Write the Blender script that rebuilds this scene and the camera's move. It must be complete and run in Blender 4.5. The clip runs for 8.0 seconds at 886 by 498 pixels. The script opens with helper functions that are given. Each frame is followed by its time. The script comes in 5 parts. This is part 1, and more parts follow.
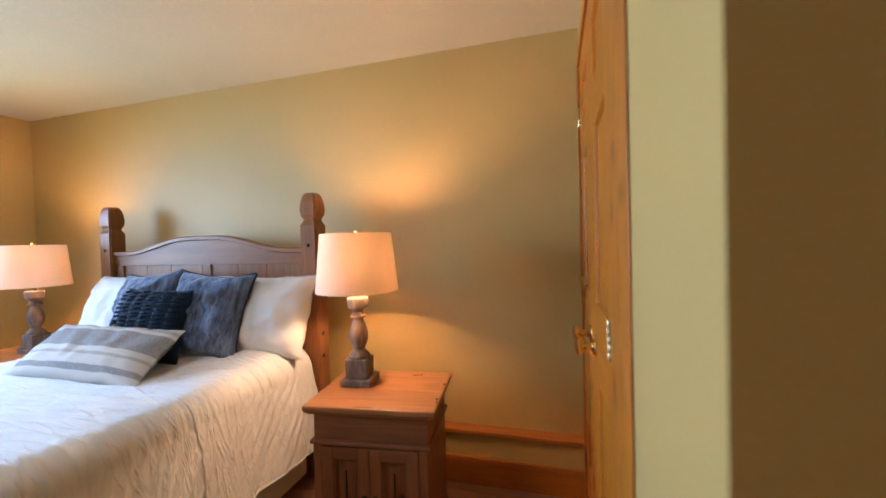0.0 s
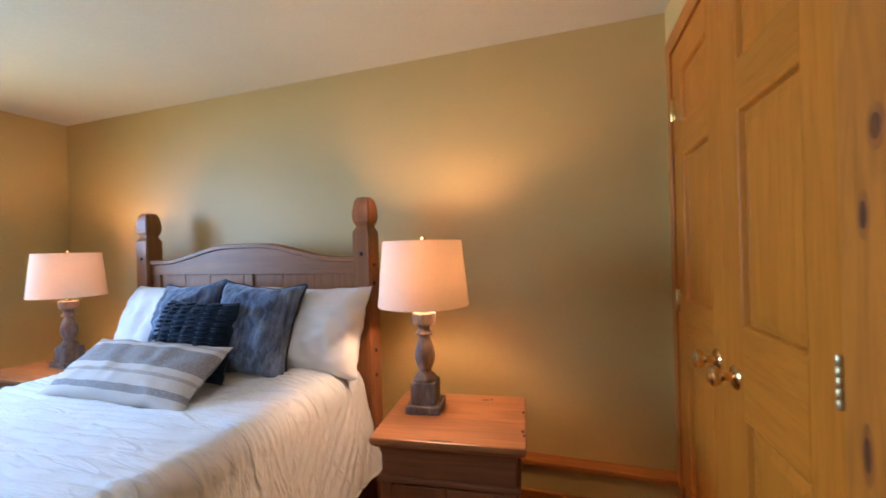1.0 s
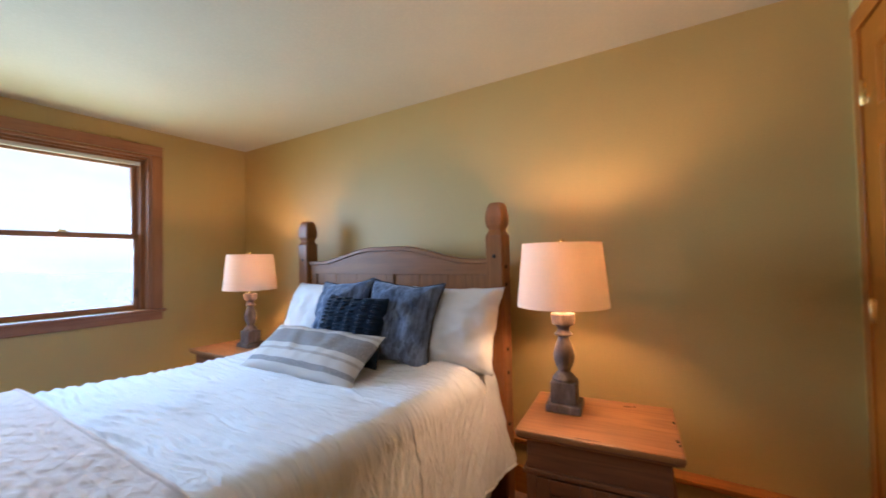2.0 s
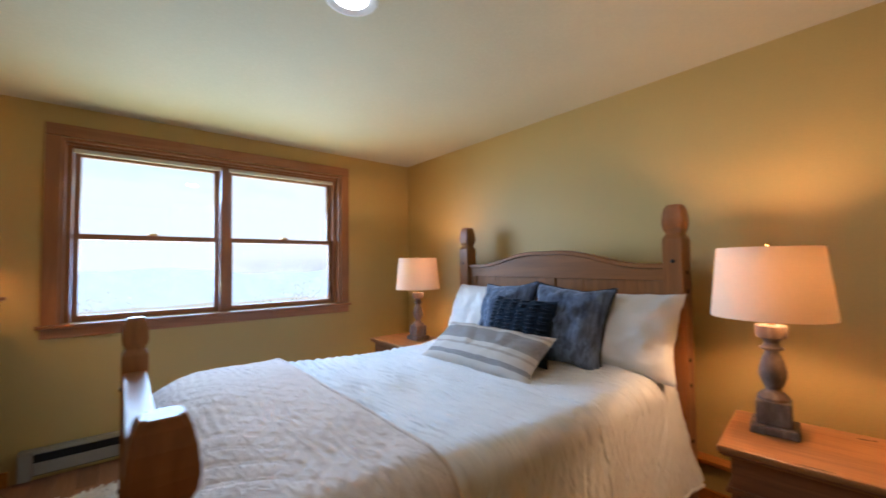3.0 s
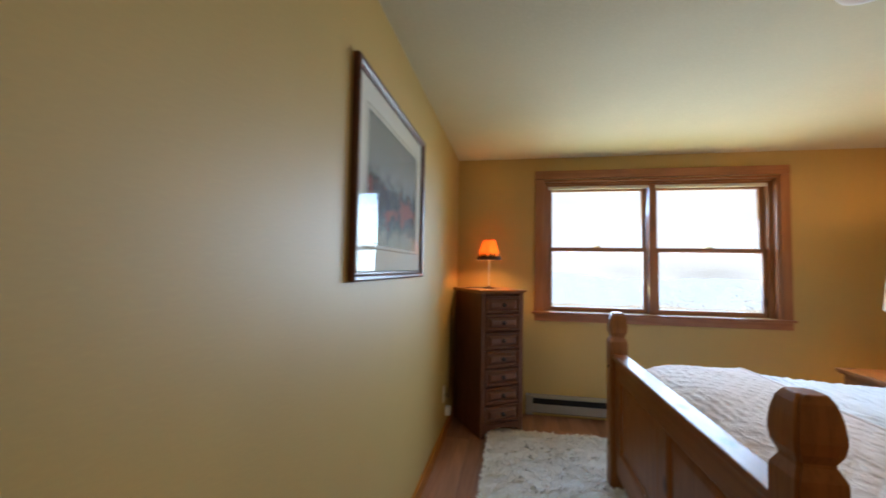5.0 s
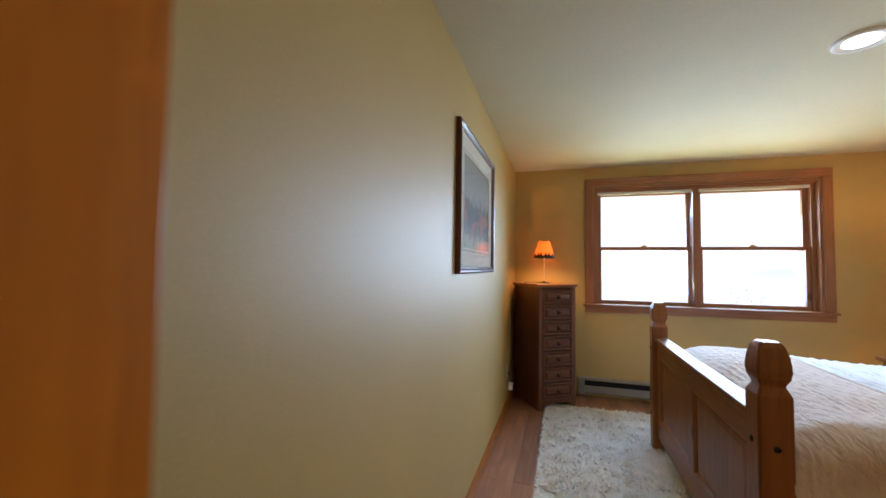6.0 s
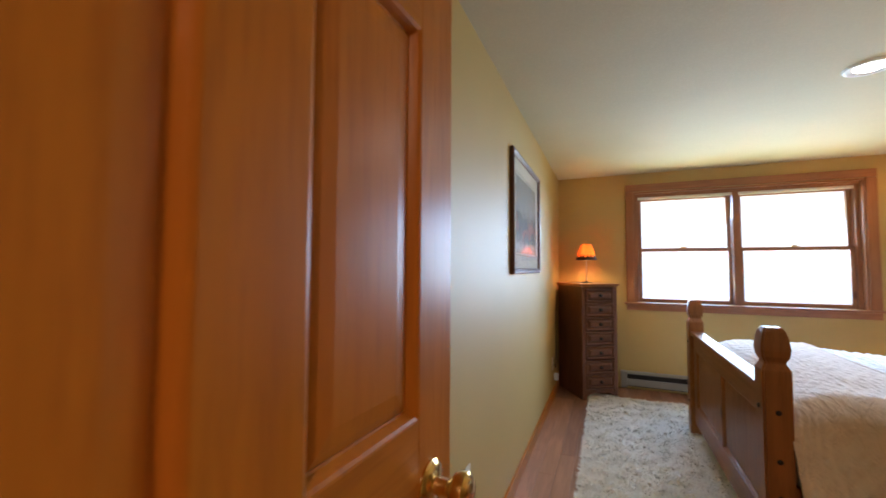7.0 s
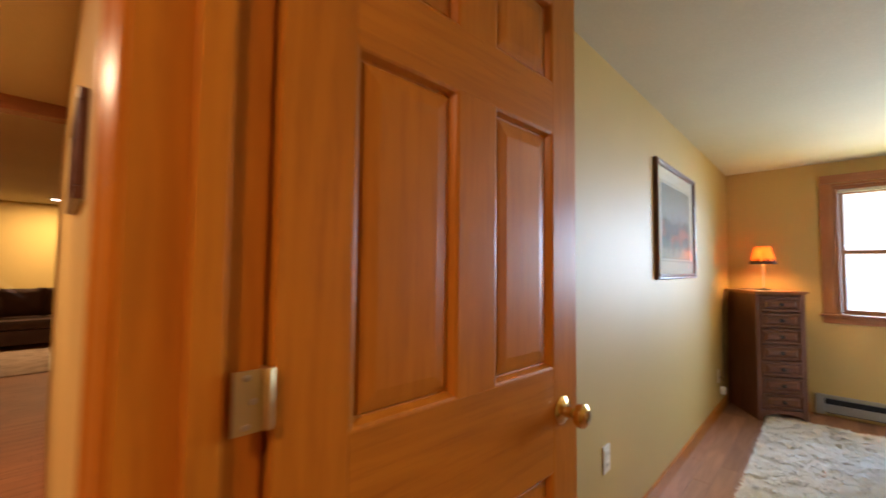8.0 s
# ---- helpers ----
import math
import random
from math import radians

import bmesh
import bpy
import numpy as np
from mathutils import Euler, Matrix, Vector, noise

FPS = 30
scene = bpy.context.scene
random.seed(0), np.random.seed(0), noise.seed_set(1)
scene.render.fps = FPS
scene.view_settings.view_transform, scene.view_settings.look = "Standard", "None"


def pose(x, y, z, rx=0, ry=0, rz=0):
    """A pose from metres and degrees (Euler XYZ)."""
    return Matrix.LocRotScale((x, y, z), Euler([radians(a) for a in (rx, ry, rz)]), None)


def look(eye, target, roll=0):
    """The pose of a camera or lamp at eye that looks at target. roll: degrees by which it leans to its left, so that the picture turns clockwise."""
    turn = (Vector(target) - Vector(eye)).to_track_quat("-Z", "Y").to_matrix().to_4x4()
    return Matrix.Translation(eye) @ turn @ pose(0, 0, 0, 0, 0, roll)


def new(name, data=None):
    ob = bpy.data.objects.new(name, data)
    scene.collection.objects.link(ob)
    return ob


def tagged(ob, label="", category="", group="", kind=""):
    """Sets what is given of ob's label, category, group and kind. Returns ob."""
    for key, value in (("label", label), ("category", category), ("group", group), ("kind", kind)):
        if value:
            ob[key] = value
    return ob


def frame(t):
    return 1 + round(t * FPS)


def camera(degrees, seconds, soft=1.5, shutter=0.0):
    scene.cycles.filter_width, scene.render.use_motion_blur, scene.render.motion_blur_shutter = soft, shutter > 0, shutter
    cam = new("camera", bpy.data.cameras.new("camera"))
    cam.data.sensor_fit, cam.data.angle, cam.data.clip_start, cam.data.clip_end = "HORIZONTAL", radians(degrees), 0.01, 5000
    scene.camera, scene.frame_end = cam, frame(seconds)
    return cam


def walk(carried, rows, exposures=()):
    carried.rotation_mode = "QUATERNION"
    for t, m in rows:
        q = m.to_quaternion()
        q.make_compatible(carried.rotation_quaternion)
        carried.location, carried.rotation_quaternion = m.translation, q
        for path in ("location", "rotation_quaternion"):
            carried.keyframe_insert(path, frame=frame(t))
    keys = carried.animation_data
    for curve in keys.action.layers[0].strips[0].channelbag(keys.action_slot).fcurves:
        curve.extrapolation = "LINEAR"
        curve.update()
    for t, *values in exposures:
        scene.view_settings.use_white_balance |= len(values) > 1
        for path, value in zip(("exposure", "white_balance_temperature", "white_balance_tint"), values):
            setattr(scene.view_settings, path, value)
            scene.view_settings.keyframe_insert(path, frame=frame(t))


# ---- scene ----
cam = camera(97.4, 8.0, soft=1.65, shutter=0.4)
PATH = [
    (0, (0.217, 0.133, 1.258), (-0.345, 2.051, 1.217), -1.6),
    (0.5, (0.056, 0.235, 1.258), (-0.5, 2.157, 1.255), -1.5),
    (1, (-0.082, 0.236, 1.265), (-0.703, 2.138, 1.269), -1.5),
    (1.5, (-0.148, 0.176, 1.249), (-0.97, 1.999, 1.283), -1.3),
    (1.7, (-0.177, 0.133, 1.246), (-1.091, 1.912, 1.289), -1.2),
    (2.8, (-0.26, -0.07, 1.262), (-1.729, 1.285, 1.325), -0.7),
    (3, (-0.299, -0.153, 1.255), (-1.841, 1.118, 1.33), -0.6),
    (3.5, (-0.342, -0.297, 1.265), (-2.083, 0.684, 1.344), -0.2),
    (4, (-0.356, -0.44, 1.264), (-2.256, 0.18, 1.35), 0.3),
    (4.5, (-0.316, -0.58, 1.273), (-2.308, -0.428, 1.366), 0.6),
    (5, (-0.1, -0.714, 1.272), (-2.065, -1.071, 1.368), 1.0),
    (5.2, (0.032, -0.751, 1.262), (-1.909, -1.225, 1.355), 1.2),
    (6.3, (0.63, -0.749, 1.253), (-1.277, -1.343, 1.344), 0.6),
    (6.5, (0.716, -0.734, 1.251), (-1.187, -1.344, 1.345), 0.4),
    (7, (0.937, -0.715, 1.257), (-0.903, -1.492, 1.353), 0.3),
    (7.5, (1.072, -0.633, 1.257), (-0.615, -1.703, 1.348), 0.5),
    (8, (1.278, -0.502, 1.277), (-0.146, -1.902, 1.375), 0.6),
]
EXPOSURES = [(0.0, 0.95, 5150, 18), (0.5, 0.82, 4800, 18), (1.0, 0.72, 4900, 19), (1.5, 0.6, 4900, 18), (1.7, 0.57, 4950, 18), (3.0, 0.32, 5400, 17), (4.5, 0.28, 5900, 17), (5.0, 0.4, 5850, 17), (6.5, 0.74, 5550, 18), (7.0, 0.85, 5700, 19), (8.0, 1.2, 6050, 20)]
walk(cam, [(t, look(eye, target, roll)) for t, eye, target, roll in PATH], EXPOSURES)

# ---- world, sun, lamps ----
world = bpy.data.worlds.new("world")
scene.world = world
world.use_nodes = True
wn, wl = world.node_tree.nodes, world.node_tree.links
sky = wn.new("ShaderNodeTexSky")
sky.sky_type = "NISHITA"
sky.sun_disc = False
sky.sun_elevation = radians(45)
sky.sun_rotation = radians(82)
sky.air_density, sky.dust_density = 1.0, 1.2
wn["Background"].inputs["Strength"].default_value = 0.20
# broken bright cloud over the blue
wtc, wmap, wcloud, wramp, wmix = (wn.new("ShaderNode" + k) for k in ("TexCoord", "Mapping", "TexNoise", "ValToRGB", "Mix"))
wmap.inputs["Scale"].default_value = (1.0, 1.0, 3.2)
wcloud.inputs["Scale"].default_value, wcloud.inputs["Detail"].default_value = 2.6, 6
wramp.color_ramp.elements[0].position, wramp.color_ramp.elements[1].position = 0.22, 0.50
wmix.data_type = "RGBA"
wmix.inputs[7].default_value = (4.7, 4.75, 4.55, 1)
wl.new(wtc.outputs["Generated"], wmap.inputs["Vector"])
wl.new(wmap.outputs[0], wcloud.inputs["Vector"])
wl.new(wcloud.outputs["Fac"], wramp.inputs["Fac"])
wl.new(wramp.outputs["Color"], wmix.inputs[0])
wl.new(sky.outputs[0], wmix.inputs[6])
wl.new(wmix.outputs[2], wn["Background"].inputs["Color"])

sun_data = bpy.data.lights.new("sun", "SUN")
sun_data.energy, sun_data.angle, sun_data.color = 5.0, radians(0.6), (1.0, 0.95, 0.87)
sun = new("sun", sun_data)
sun.matrix_world = look((20, 3, 20), (0, 0, 4))

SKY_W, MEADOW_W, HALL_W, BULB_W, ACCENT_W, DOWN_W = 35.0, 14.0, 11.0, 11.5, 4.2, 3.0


def lamp(name, kind, energy, color, m, size=0.03, size_y=0.0, spread=180):
    data = bpy.data.lights.new(name, kind)
    data.energy, data.color = energy, color
    if kind == "AREA":
        data.size, data.spread = size, radians(spread)
        if size_y:
            data.shape, data.size_y = "RECTANGLE", size_y
        else:
            data.shape = "DISK"
    else:
        data.shadow_soft_size, data.use_soft_falloff = size, False
    ob = new(name, data)
    ob.matrix_world = m
    return ob


# ---- materials ----
def material(name, base, rough=0.6, metal=0.0, spec=0.5):
    m = bpy.data.materials.new(name)
    m.use_nodes = True
    b = m.node_tree.nodes["Principled BSDF"]
    b.inputs["Base Color"].default_value = (*base, 1)
    b.inputs["Roughness"].default_value = rough
    b.inputs["Metallic"].default_value = metal
    b.inputs["Specular IOR Level"].default_value = spec
    return m, m.node_tree.nodes, m.node_tree.links, b


def coords(nodes, links, scale=(1, 1, 1), jitter=0.0):
    tc = nodes.new("ShaderNodeTexCoord")
    mp = nodes.new("ShaderNodeMapping")
    mp.inputs["Scale"].default_value = scale
    src = tc.outputs["Object"]
    if jitter:
        info = nodes.new("ShaderNodeObjectInfo")
        add = nodes.new("ShaderNodeVectorMath")
        add.operation = "MULTIPLY_ADD"
        comb = nodes.new("ShaderNodeCombineXYZ")
        for i in range(3):
            links.new(info.outputs["Random"], comb.inputs[i])
        links.new(comb.outputs[0], add.inputs[0])
        add.inputs[1].default_value = (jitter, jitter * 1.7, jitter * 0.6)
        links.new(src, add.inputs[2])
        src = add.outputs[0]
    links.new(src, mp.inputs["Vector"])
    return mp.outputs["Vector"]


def noise_tex(nodes, links, vec, scale, detail=4, rough=0.55, distort=0.0):
    n = nodes.new("ShaderNodeTexNoise")
    n.inputs["Scale"].default_value = scale
    n.inputs["Detail"].default_value = detail
    n.inputs["Roughness"].default_value = rough
    n.inputs["Distortion"].default_value = distort
    links.new(vec, n.inputs["Vector"])
    return n.outputs["Fac"]


def ramp(nodes, links, fac, stops):
    r = nodes.new("ShaderNodeValToRGB")
    e = r.color_ramp.elements
    while len(e) < len(stops):
        e.new(0.5)
    for k, (p, c) in zip(e, stops):
        k.position, k.color = p, (*c, 1)
    links.new(fac, r.inputs["Fac"])
    return r.outputs["Color"]


def mix(nodes, links, a, b, fac, mode="MIX"):
    m = nodes.new("ShaderNodeMix")
    m.data_type, m.blend_type = "RGBA", mode
    for sock, v in ((m.inputs[6], a), (m.inputs[7], b), (m.inputs[0], fac)):
        if isinstance(v, (int, float)):
            sock.default_value = v
        elif isinstance(v, tuple):
            sock.default_value = (*v, 1)
        else:
            links.new(v, sock)
    return m.outputs[2]


def bump(nodes, links, bsdf, height, strength, distance=0.002):
    b = nodes.new("ShaderNodeBump")
    b.inputs["Strength"].default_value = strength
    b.inputs["Distance"].default_value = distance
    links.new(height, b.inputs["Height"])
    links.new(b.outputs[0], bsdf.inputs["Normal"])


def wood(name, light, dark, axis, rough=0.4, ring=9.0, knots=0.35, spec=0.5, figure=1.0):
    """Sawn softwood with its grain along one axis, darker growth lines, pores and a few knots."""
    m, n, l, b = material(name, light, rough, 0, spec)
    squeeze = [1.0, 1.0, 1.0]
    squeeze["xyz".index(axis)] = 0.07
    v = coords(n, l, tuple(squeeze), 3.0)
    big = noise_tex(n, l, v, ring, 3, 0.5, 1.2)
    w = n.new("ShaderNodeMath")
    w.operation = "SINE"
    s = n.new("ShaderNodeMath")
    s.operation = "MULTIPLY"
    s.inputs[1].default_value = 34.0
    l.new(big, s.inputs[0])
    l.new(s.outputs[0], w.inputs[0])
    half = n.new("ShaderNodeMath")
    half.operation = "MULTIPLY_ADD"
    half.inputs[1].default_value, half.inputs[2].default_value = 0.5, 0.5
    l.new(w.outputs[0], half.inputs[0])
    mid = tuple(a + 0.38 * figure * (c - a) for a, c in zip(light, dark))
    col = ramp(n, l, half.outputs[0], ((0.0, light), (0.65, tuple(a + 0.25 * figure * (c - a) for a, c in zip(light, dark))), (1.0, mid)))
    pores = noise_tex(n, l, v, 90, 3, 0.7)
    col = mix(n, l, col, dark, ramp(n, l, pores, ((0.5, (0, 0, 0)), (0.85, (0.55, 0.55, 0.55)))))
    v2 = coords(n, l, (1, 1, 1), 5.0)
    blotch = noise_tex(n, l, v2, 2.2, 2)
    col = mix(n, l, col, tuple(c * 0.62 for c in light), ramp(n, l, blotch, ((0.42, (0, 0, 0)), (0.75, (0.6 * figure,) * 3))))
    if knots:
        squeeze2 = [1.0, 1.0, 1.0]
        squeeze2["xyz".index(axis)] = 0.55
        v3 = coords(n, l, tuple(squeeze2), 7.0)
        vor = n.new("ShaderNodeTexVoronoi")
        vor.inputs["Scale"].default_value = 3.1
        l.new(v3, vor.inputs["Vector"])
        k = ramp(n, l, vor.outputs["Distance"], ((0.035, (1, 1, 1)), (0.085, (0, 0, 0))))
        col = mix(n, l, col, tuple(c * 0.3 for c in dark), mix(n, l, (0, 0, 0), k, knots * 2))
    l.new(col, b.inputs["Base Color"])
    rr = n.new("ShaderNodeMapRange")
    rr.inputs["To Min"].default_value, rr.inputs["To Max"].default_value = rough - 0.08, rough + 0.14
    l.new(pores, rr.inputs["Value"])
    l.new(rr.outputs[0], b.inputs["Roughness"])
    bump(n, l, b, pores, 0.15, 0.001)
    return m


def woods(name, light, dark, **kw):
    return {a: wood(name + "_" + a, light, dark, a, **kw) for a in "xyz"}


AMBER = woods("amber_pine", (0.45, 0.153, 0.008), (0.23, 0.062, 0.004), rough=0.31, spec=0.22, knots=0, figure=0.55)
KNOTTY = woods("knotty_amber_pine", (0.44, 0.150, 0.010), (0.16, 0.042, 0.005), rough=0.36, spec=0.36, knots=0.5, figure=0.8)
TRIM = woods("trim_pine", (0.37, 0.150, 0.055), (0.19, 0.066, 0.022), rough=0.38)
PINE = woods("waxed_pine", (0.265, 0.105, 0.029), (0.090, 0.031, 0.010), rough=0.34, spec=0.27, ring=7.0, knots=0.5, figure=0.7)
DARKPINE = woods("dark_waxed_pine", (0.17, 0.065, 0.032), (0.056, 0.020, 0.011), rough=0.45, ring=8.0, knots=0.3)
REDPINE = woods("red_brown_pine", (0.27, 0.108, 0.040), (0.085, 0.028, 0.011), rough=0.4, ring=7.0, knots=0.5)
KNOTRING = wood("knot_ring", (0.30, 0.095, 0.010), (0.14, 0.036, 0.005), "z", rough=0.36, knots=0)
KNOTHEART = wood("knot_heart", (0.10, 0.030, 0.008), (0.04, 0.012, 0.004), "z", rough=0.4, knots=0)
ORANGE = woods("honey_pine", (0.34, 0.142, 0.036), (0.125, 0.044, 0.012), rough=0.4, ring=7.0, knots=0.6)


def paint(name, base, scale=140, rough=0.75, strength=0.12, blot=0.06, spec=0.45):
    m, n, l, b = material(name, base, rough, 0, spec)
    v = coords(n, l)
    fine = noise_tex(n, l, v, scale, 3)
    wide = noise_tex(n, l, v, 1.3, 3)
    col = mix(n, l, base, tuple(c * (1 - 3 * blot) for c in base), ramp(n, l, wide, ((0.35, (0, 0, 0)), (0.75, (0.5, 0.5, 0.5)))))
    col = mix(n, l, col, tuple(min(1, c * 1.12) for c in base), ramp(n, l, fine, ((0.45, (0, 0, 0)), (0.8, (0.5, 0.5, 0.5)))))
    l.new(col, b.inputs["Base Color"])
    bump(n, l, b, fine, strength, 0.0015)
    return m


WALL = paint("ochre_wall_paint", (0.50, 0.345, 0.098), rough=0.55, strength=0.05, spec=0.70)
CEIL = paint("ceiling_paint", (0.58, 0.515, 0.345), 90, 0.85, 0.2)
BACKWALL = paint("hall_wall_paint", (0.66, 0.47, 0.16))
HEATER = paint("enamelled_metal", (0.27, 0.255, 0.215), 60, 0.4, 0.02)
PLASTIC = material("ivory_plastic", (0.75, 0.70, 0.58), 0.35)[0]
BLACK = material("black_iron", (0.012, 0.011, 0.012), 0.5, 0.4)[0]
DARKGAP = material("shadow_gap", (0.02, 0.02, 0.02), 0.9)[0]
CORD = material("black_cord", (0.015, 0.015, 0.015), 0.5)[0]


def brass():
    m, n, l, b = material("polished_brass", (0.83, 0.60, 0.22), 0.16, 1.0)
    f = noise_tex(n, l, coords(n, l), 60, 3)
    l.new(ramp(n, l, f, ((0.3, (0.86, 0.64, 0.26)), (0.8, (0.62, 0.42, 0.14)))), b.inputs["Base Color"])
    return m


BRASS = brass()
PALEBRASS = material("pale_worn_brass", (0.62, 0.49, 0.23), 0.36, 0.9)[0]
STEEL = material("brushed_steel", (0.55, 0.53, 0.5), 0.3, 1.0)[0]


def cloth(name, base, weave=420, rough=0.9, strength=0.35, vary=0.16, sheen=0.15, coarse=9, creased=None, crease_depth=0.007):
    m, n, l, b = material(name, base, rough, 0, 0.2)
    v = coords(n, l)
    f = noise_tex(n, l, v, weave, 2)
    g = noise_tex(n, l, v, coarse, 4)
    col = mix(n, l, base, tuple(c * (1 - 2 * vary) for c in base), ramp(n, l, g, ((0.4, (0, 0, 0)), (0.7, (0.6, 0.6, 0.6)))))
    col = mix(n, l, col, tuple(min(1, c * (1 + vary)) for c in base), ramp(n, l, f, ((0.45, (0, 0, 0)), (0.75, (0.7, 0.7, 0.7)))))
    l.new(col, b.inputs["Base Color"])
    b.inputs["Sheen Weight"].default_value = sheen
    b.inputs["Sheen Roughness"].default_value = 0.35
    b.inputs["Sheen Tint"].default_value = (*[min(1, 0.4 + 2 * c) for c in base], 1)
    if creased:
        cr = noise_tex(n, l, coords(n, l, creased), 1.0, 3, 0.55, 0.9)
        fold = n.new("ShaderNodeMath")
        fold.operation = "PINGPONG"
        fold.inputs[1].default_value = 0.12
        l.new(cr, fold.inputs[0])
        rid = ramp(n, l, fold.outputs[0], ((0.0, (1, 1, 1)), (0.05, (0.45, 0.45, 0.45)), (0.12, (0, 0, 0))))
        both = n.new("ShaderNodeMath")
        both.operation = "MULTIPLY_ADD"
        both.inputs[1].default_value = 0.06
        l.new(f, both.inputs[0])
        l.new(rid, both.inputs[2])
        bump(n, l, b, both.outputs[0], 0.75, crease_depth)
    else:
        bump(n, l, b, f, strength, 0.001)
    return m


DUVET = cloth("white_crinkled_cotton", (0.73, 0.735, 0.74), 300, vary=0.05, coarse=14, creased=(3.0, 13, 3), crease_depth=0.0055)
SHAM = cloth("white_cotton", (0.73, 0.725, 0.72), 500, vary=0.03)
QUILT = cloth("pale_blush_quilt_cotton", (0.66, 0.57, 0.51), 260, vary=0.08, coarse=20, creased=(5, 20, 11), crease_depth=0.0028)
SKIRT = cloth("cream_cotton", (0.72, 0.66, 0.55), 400, vary=0.05)
VELVET = cloth("slate_blue_velvet", (0.105, 0.135, 0.20), 160, 0.8, 0.5, 0.3, 1.0, 16)


def crush(m):
    """Upright streaks where the pile of the velvet lies over."""
    n, l = m.node_tree.nodes, m.node_tree.links
    b = n["Principled BSDF"]
    src = b.inputs["Base Color"].links[0].from_socket
    streak = noise_tex(n, l, coords(n, l, (1, 1, 0.14)), 46, 4, 0.6, 0.4)
    patchy = noise_tex(n, l, coords(n, l, (1, 1, 0.5)), 9, 3)
    tone = mix(n, l, ramp(n, l, streak, ((0.36, (0.5, 0.5, 0.52)), (0.66, (1.7, 1.7, 1.75)))), ramp(n, l, patchy, ((0.35, (0.65, 0.65, 0.67)), (0.65, (1.3, 1.3, 1.3)))), 1.0, "MULTIPLY")
    l.new(mix(n, l, src, tone, 1.0, "MULTIPLY"), b.inputs["Base Color"])
    bump(n, l, b, streak, 0.4, 0.004)


crush(VELVET)
PIPING = cloth("dark_piping", (0.018, 0.02, 0.03), 500)
KNIT = cloth("navy_knit", (0.012, 0.022, 0.042), 220, 0.95, 0.8, 0.3, 0.3, 30)
RUG = cloth("ivory_shag_wool", (0.92, 0.90, 0.84), 180, 0.95, 0.6, 0.10, 0.4, 26)
SOFA = cloth("brown_leather_cloth", (0.06, 0.032, 0.022), 120, 0.5)
HALLRUG = cloth("patterned_rug", (0.42, 0.30, 0.22), 40, 0.95, 0.3, 0.4, 0.1, 6)


def striped():
    """Woven stripes across the cushion's height."""
    m, n, l, b = material("striped_linen", (0.6, 0.55, 0.5), 0.9, 0, 0.2)
    tc = n.new("ShaderNodeTexCoord")
    sep = n.new("ShaderNodeSeparateXYZ")
    l.new(tc.outputs["Object"], sep.inputs[0])
    mr = n.new("ShaderNodeMapRange")
    mr.inputs["From Min"].default_value, mr.inputs["From Max"].default_value = 0.0, 0.31
    l.new(sep.outputs["Z"], mr.inputs["Value"])
    pale, grey, tan = (0.54, 0.50, 0.46), (0.25, 0.235, 0.235), (0.37, 0.33, 0.30)
    r = n.new("ShaderNodeValToRGB")
    r.color_ramp.interpolation = "CONSTANT"
    stops = ((0, pale), (0.12, grey), (0.20, pale), (0.34, tan), (0.39, pale), (0.47, grey), (0.80, pale), (0.86, tan), (0.92, pale))
    e = r.color_ramp.elements
    while len(e) < len(stops):
        e.new(0.5)
    for k, (p, c) in zip(e, stops):
        k.position, k.color = p, (*c, 1)
    l.new(mr.outputs[0], r.inputs["Fac"])
    f = noise_tex(n, l, coords(n, l, (1, 1, 0.25)), 300, 2)
    col = mix(n, l, r.outputs["Color"], (0.75, 0.7, 0.64), ramp(n, l, f, ((0.5, (0, 0, 0)), (0.8, (0.45, 0.45, 0.45)))))
    l.new(col, b.inputs["Base Color"])
    bump(n, l, b, f, 0.5, 0.001)
    return m


STRIPED = striped()


def stone_paint():
    m, n, l, b = material("distressed_grey_wood", (0.2, 0.17, 0.15), 0.7, 0, 0.3)
    v = coords(n, l, (1, 1, 0.3))
    f = noise_tex(n, l, v, 40, 5, 0.65)
    l.new(ramp(n, l, f, ((0.3, (0.080, 0.055, 0.041)), (0.55, (0.145, 0.105, 0.080)), (0.78, (0.26, 0.20, 0.155)))), b.inputs["Base Color"])
    bump(n, l, b, f, 0.35, 0.002)
    return m


LAMPBASE = stone_paint()


def shade_cloth(name, base, through_amount):
    """Lamp shade cloth: part of the bulb's light comes through it."""
    m, n, l, b = material(name, base, 0.9, 0, 0.1)
    tr = n.new("ShaderNodeBsdfTranslucent")
    mx = n.new("ShaderNodeMixShader")
    mx.inputs[0].default_value = through_amount
    f = noise_tex(n, l, coords(n, l, (1, 1, 0.12)), 260, 3)
    g = noise_tex(n, l, coords(n, l, (0.12, 0.12, 1)), 260, 3)
    c = mix(n, l, base, tuple(k * 0.82 for k in base), f)
    c = mix(n, l, c, tuple(k * 0.86 for k in base), g)
    l.new(c, b.inputs["Base Color"])
    l.new(c, tr.inputs["Color"])
    l.new(b.outputs[0], mx.inputs[1])
    l.new(tr.outputs[0], mx.inputs[2])
    l.new(mx.outputs[0], n["Material Output"].inputs["Surface"])
    bump(n, l, b, f, 0.2, 0.001)
    return m


SHADE = shade_cloth("linen_shade", (0.86, 0.71, 0.54), 0.225)
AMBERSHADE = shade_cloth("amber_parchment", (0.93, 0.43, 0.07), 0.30)


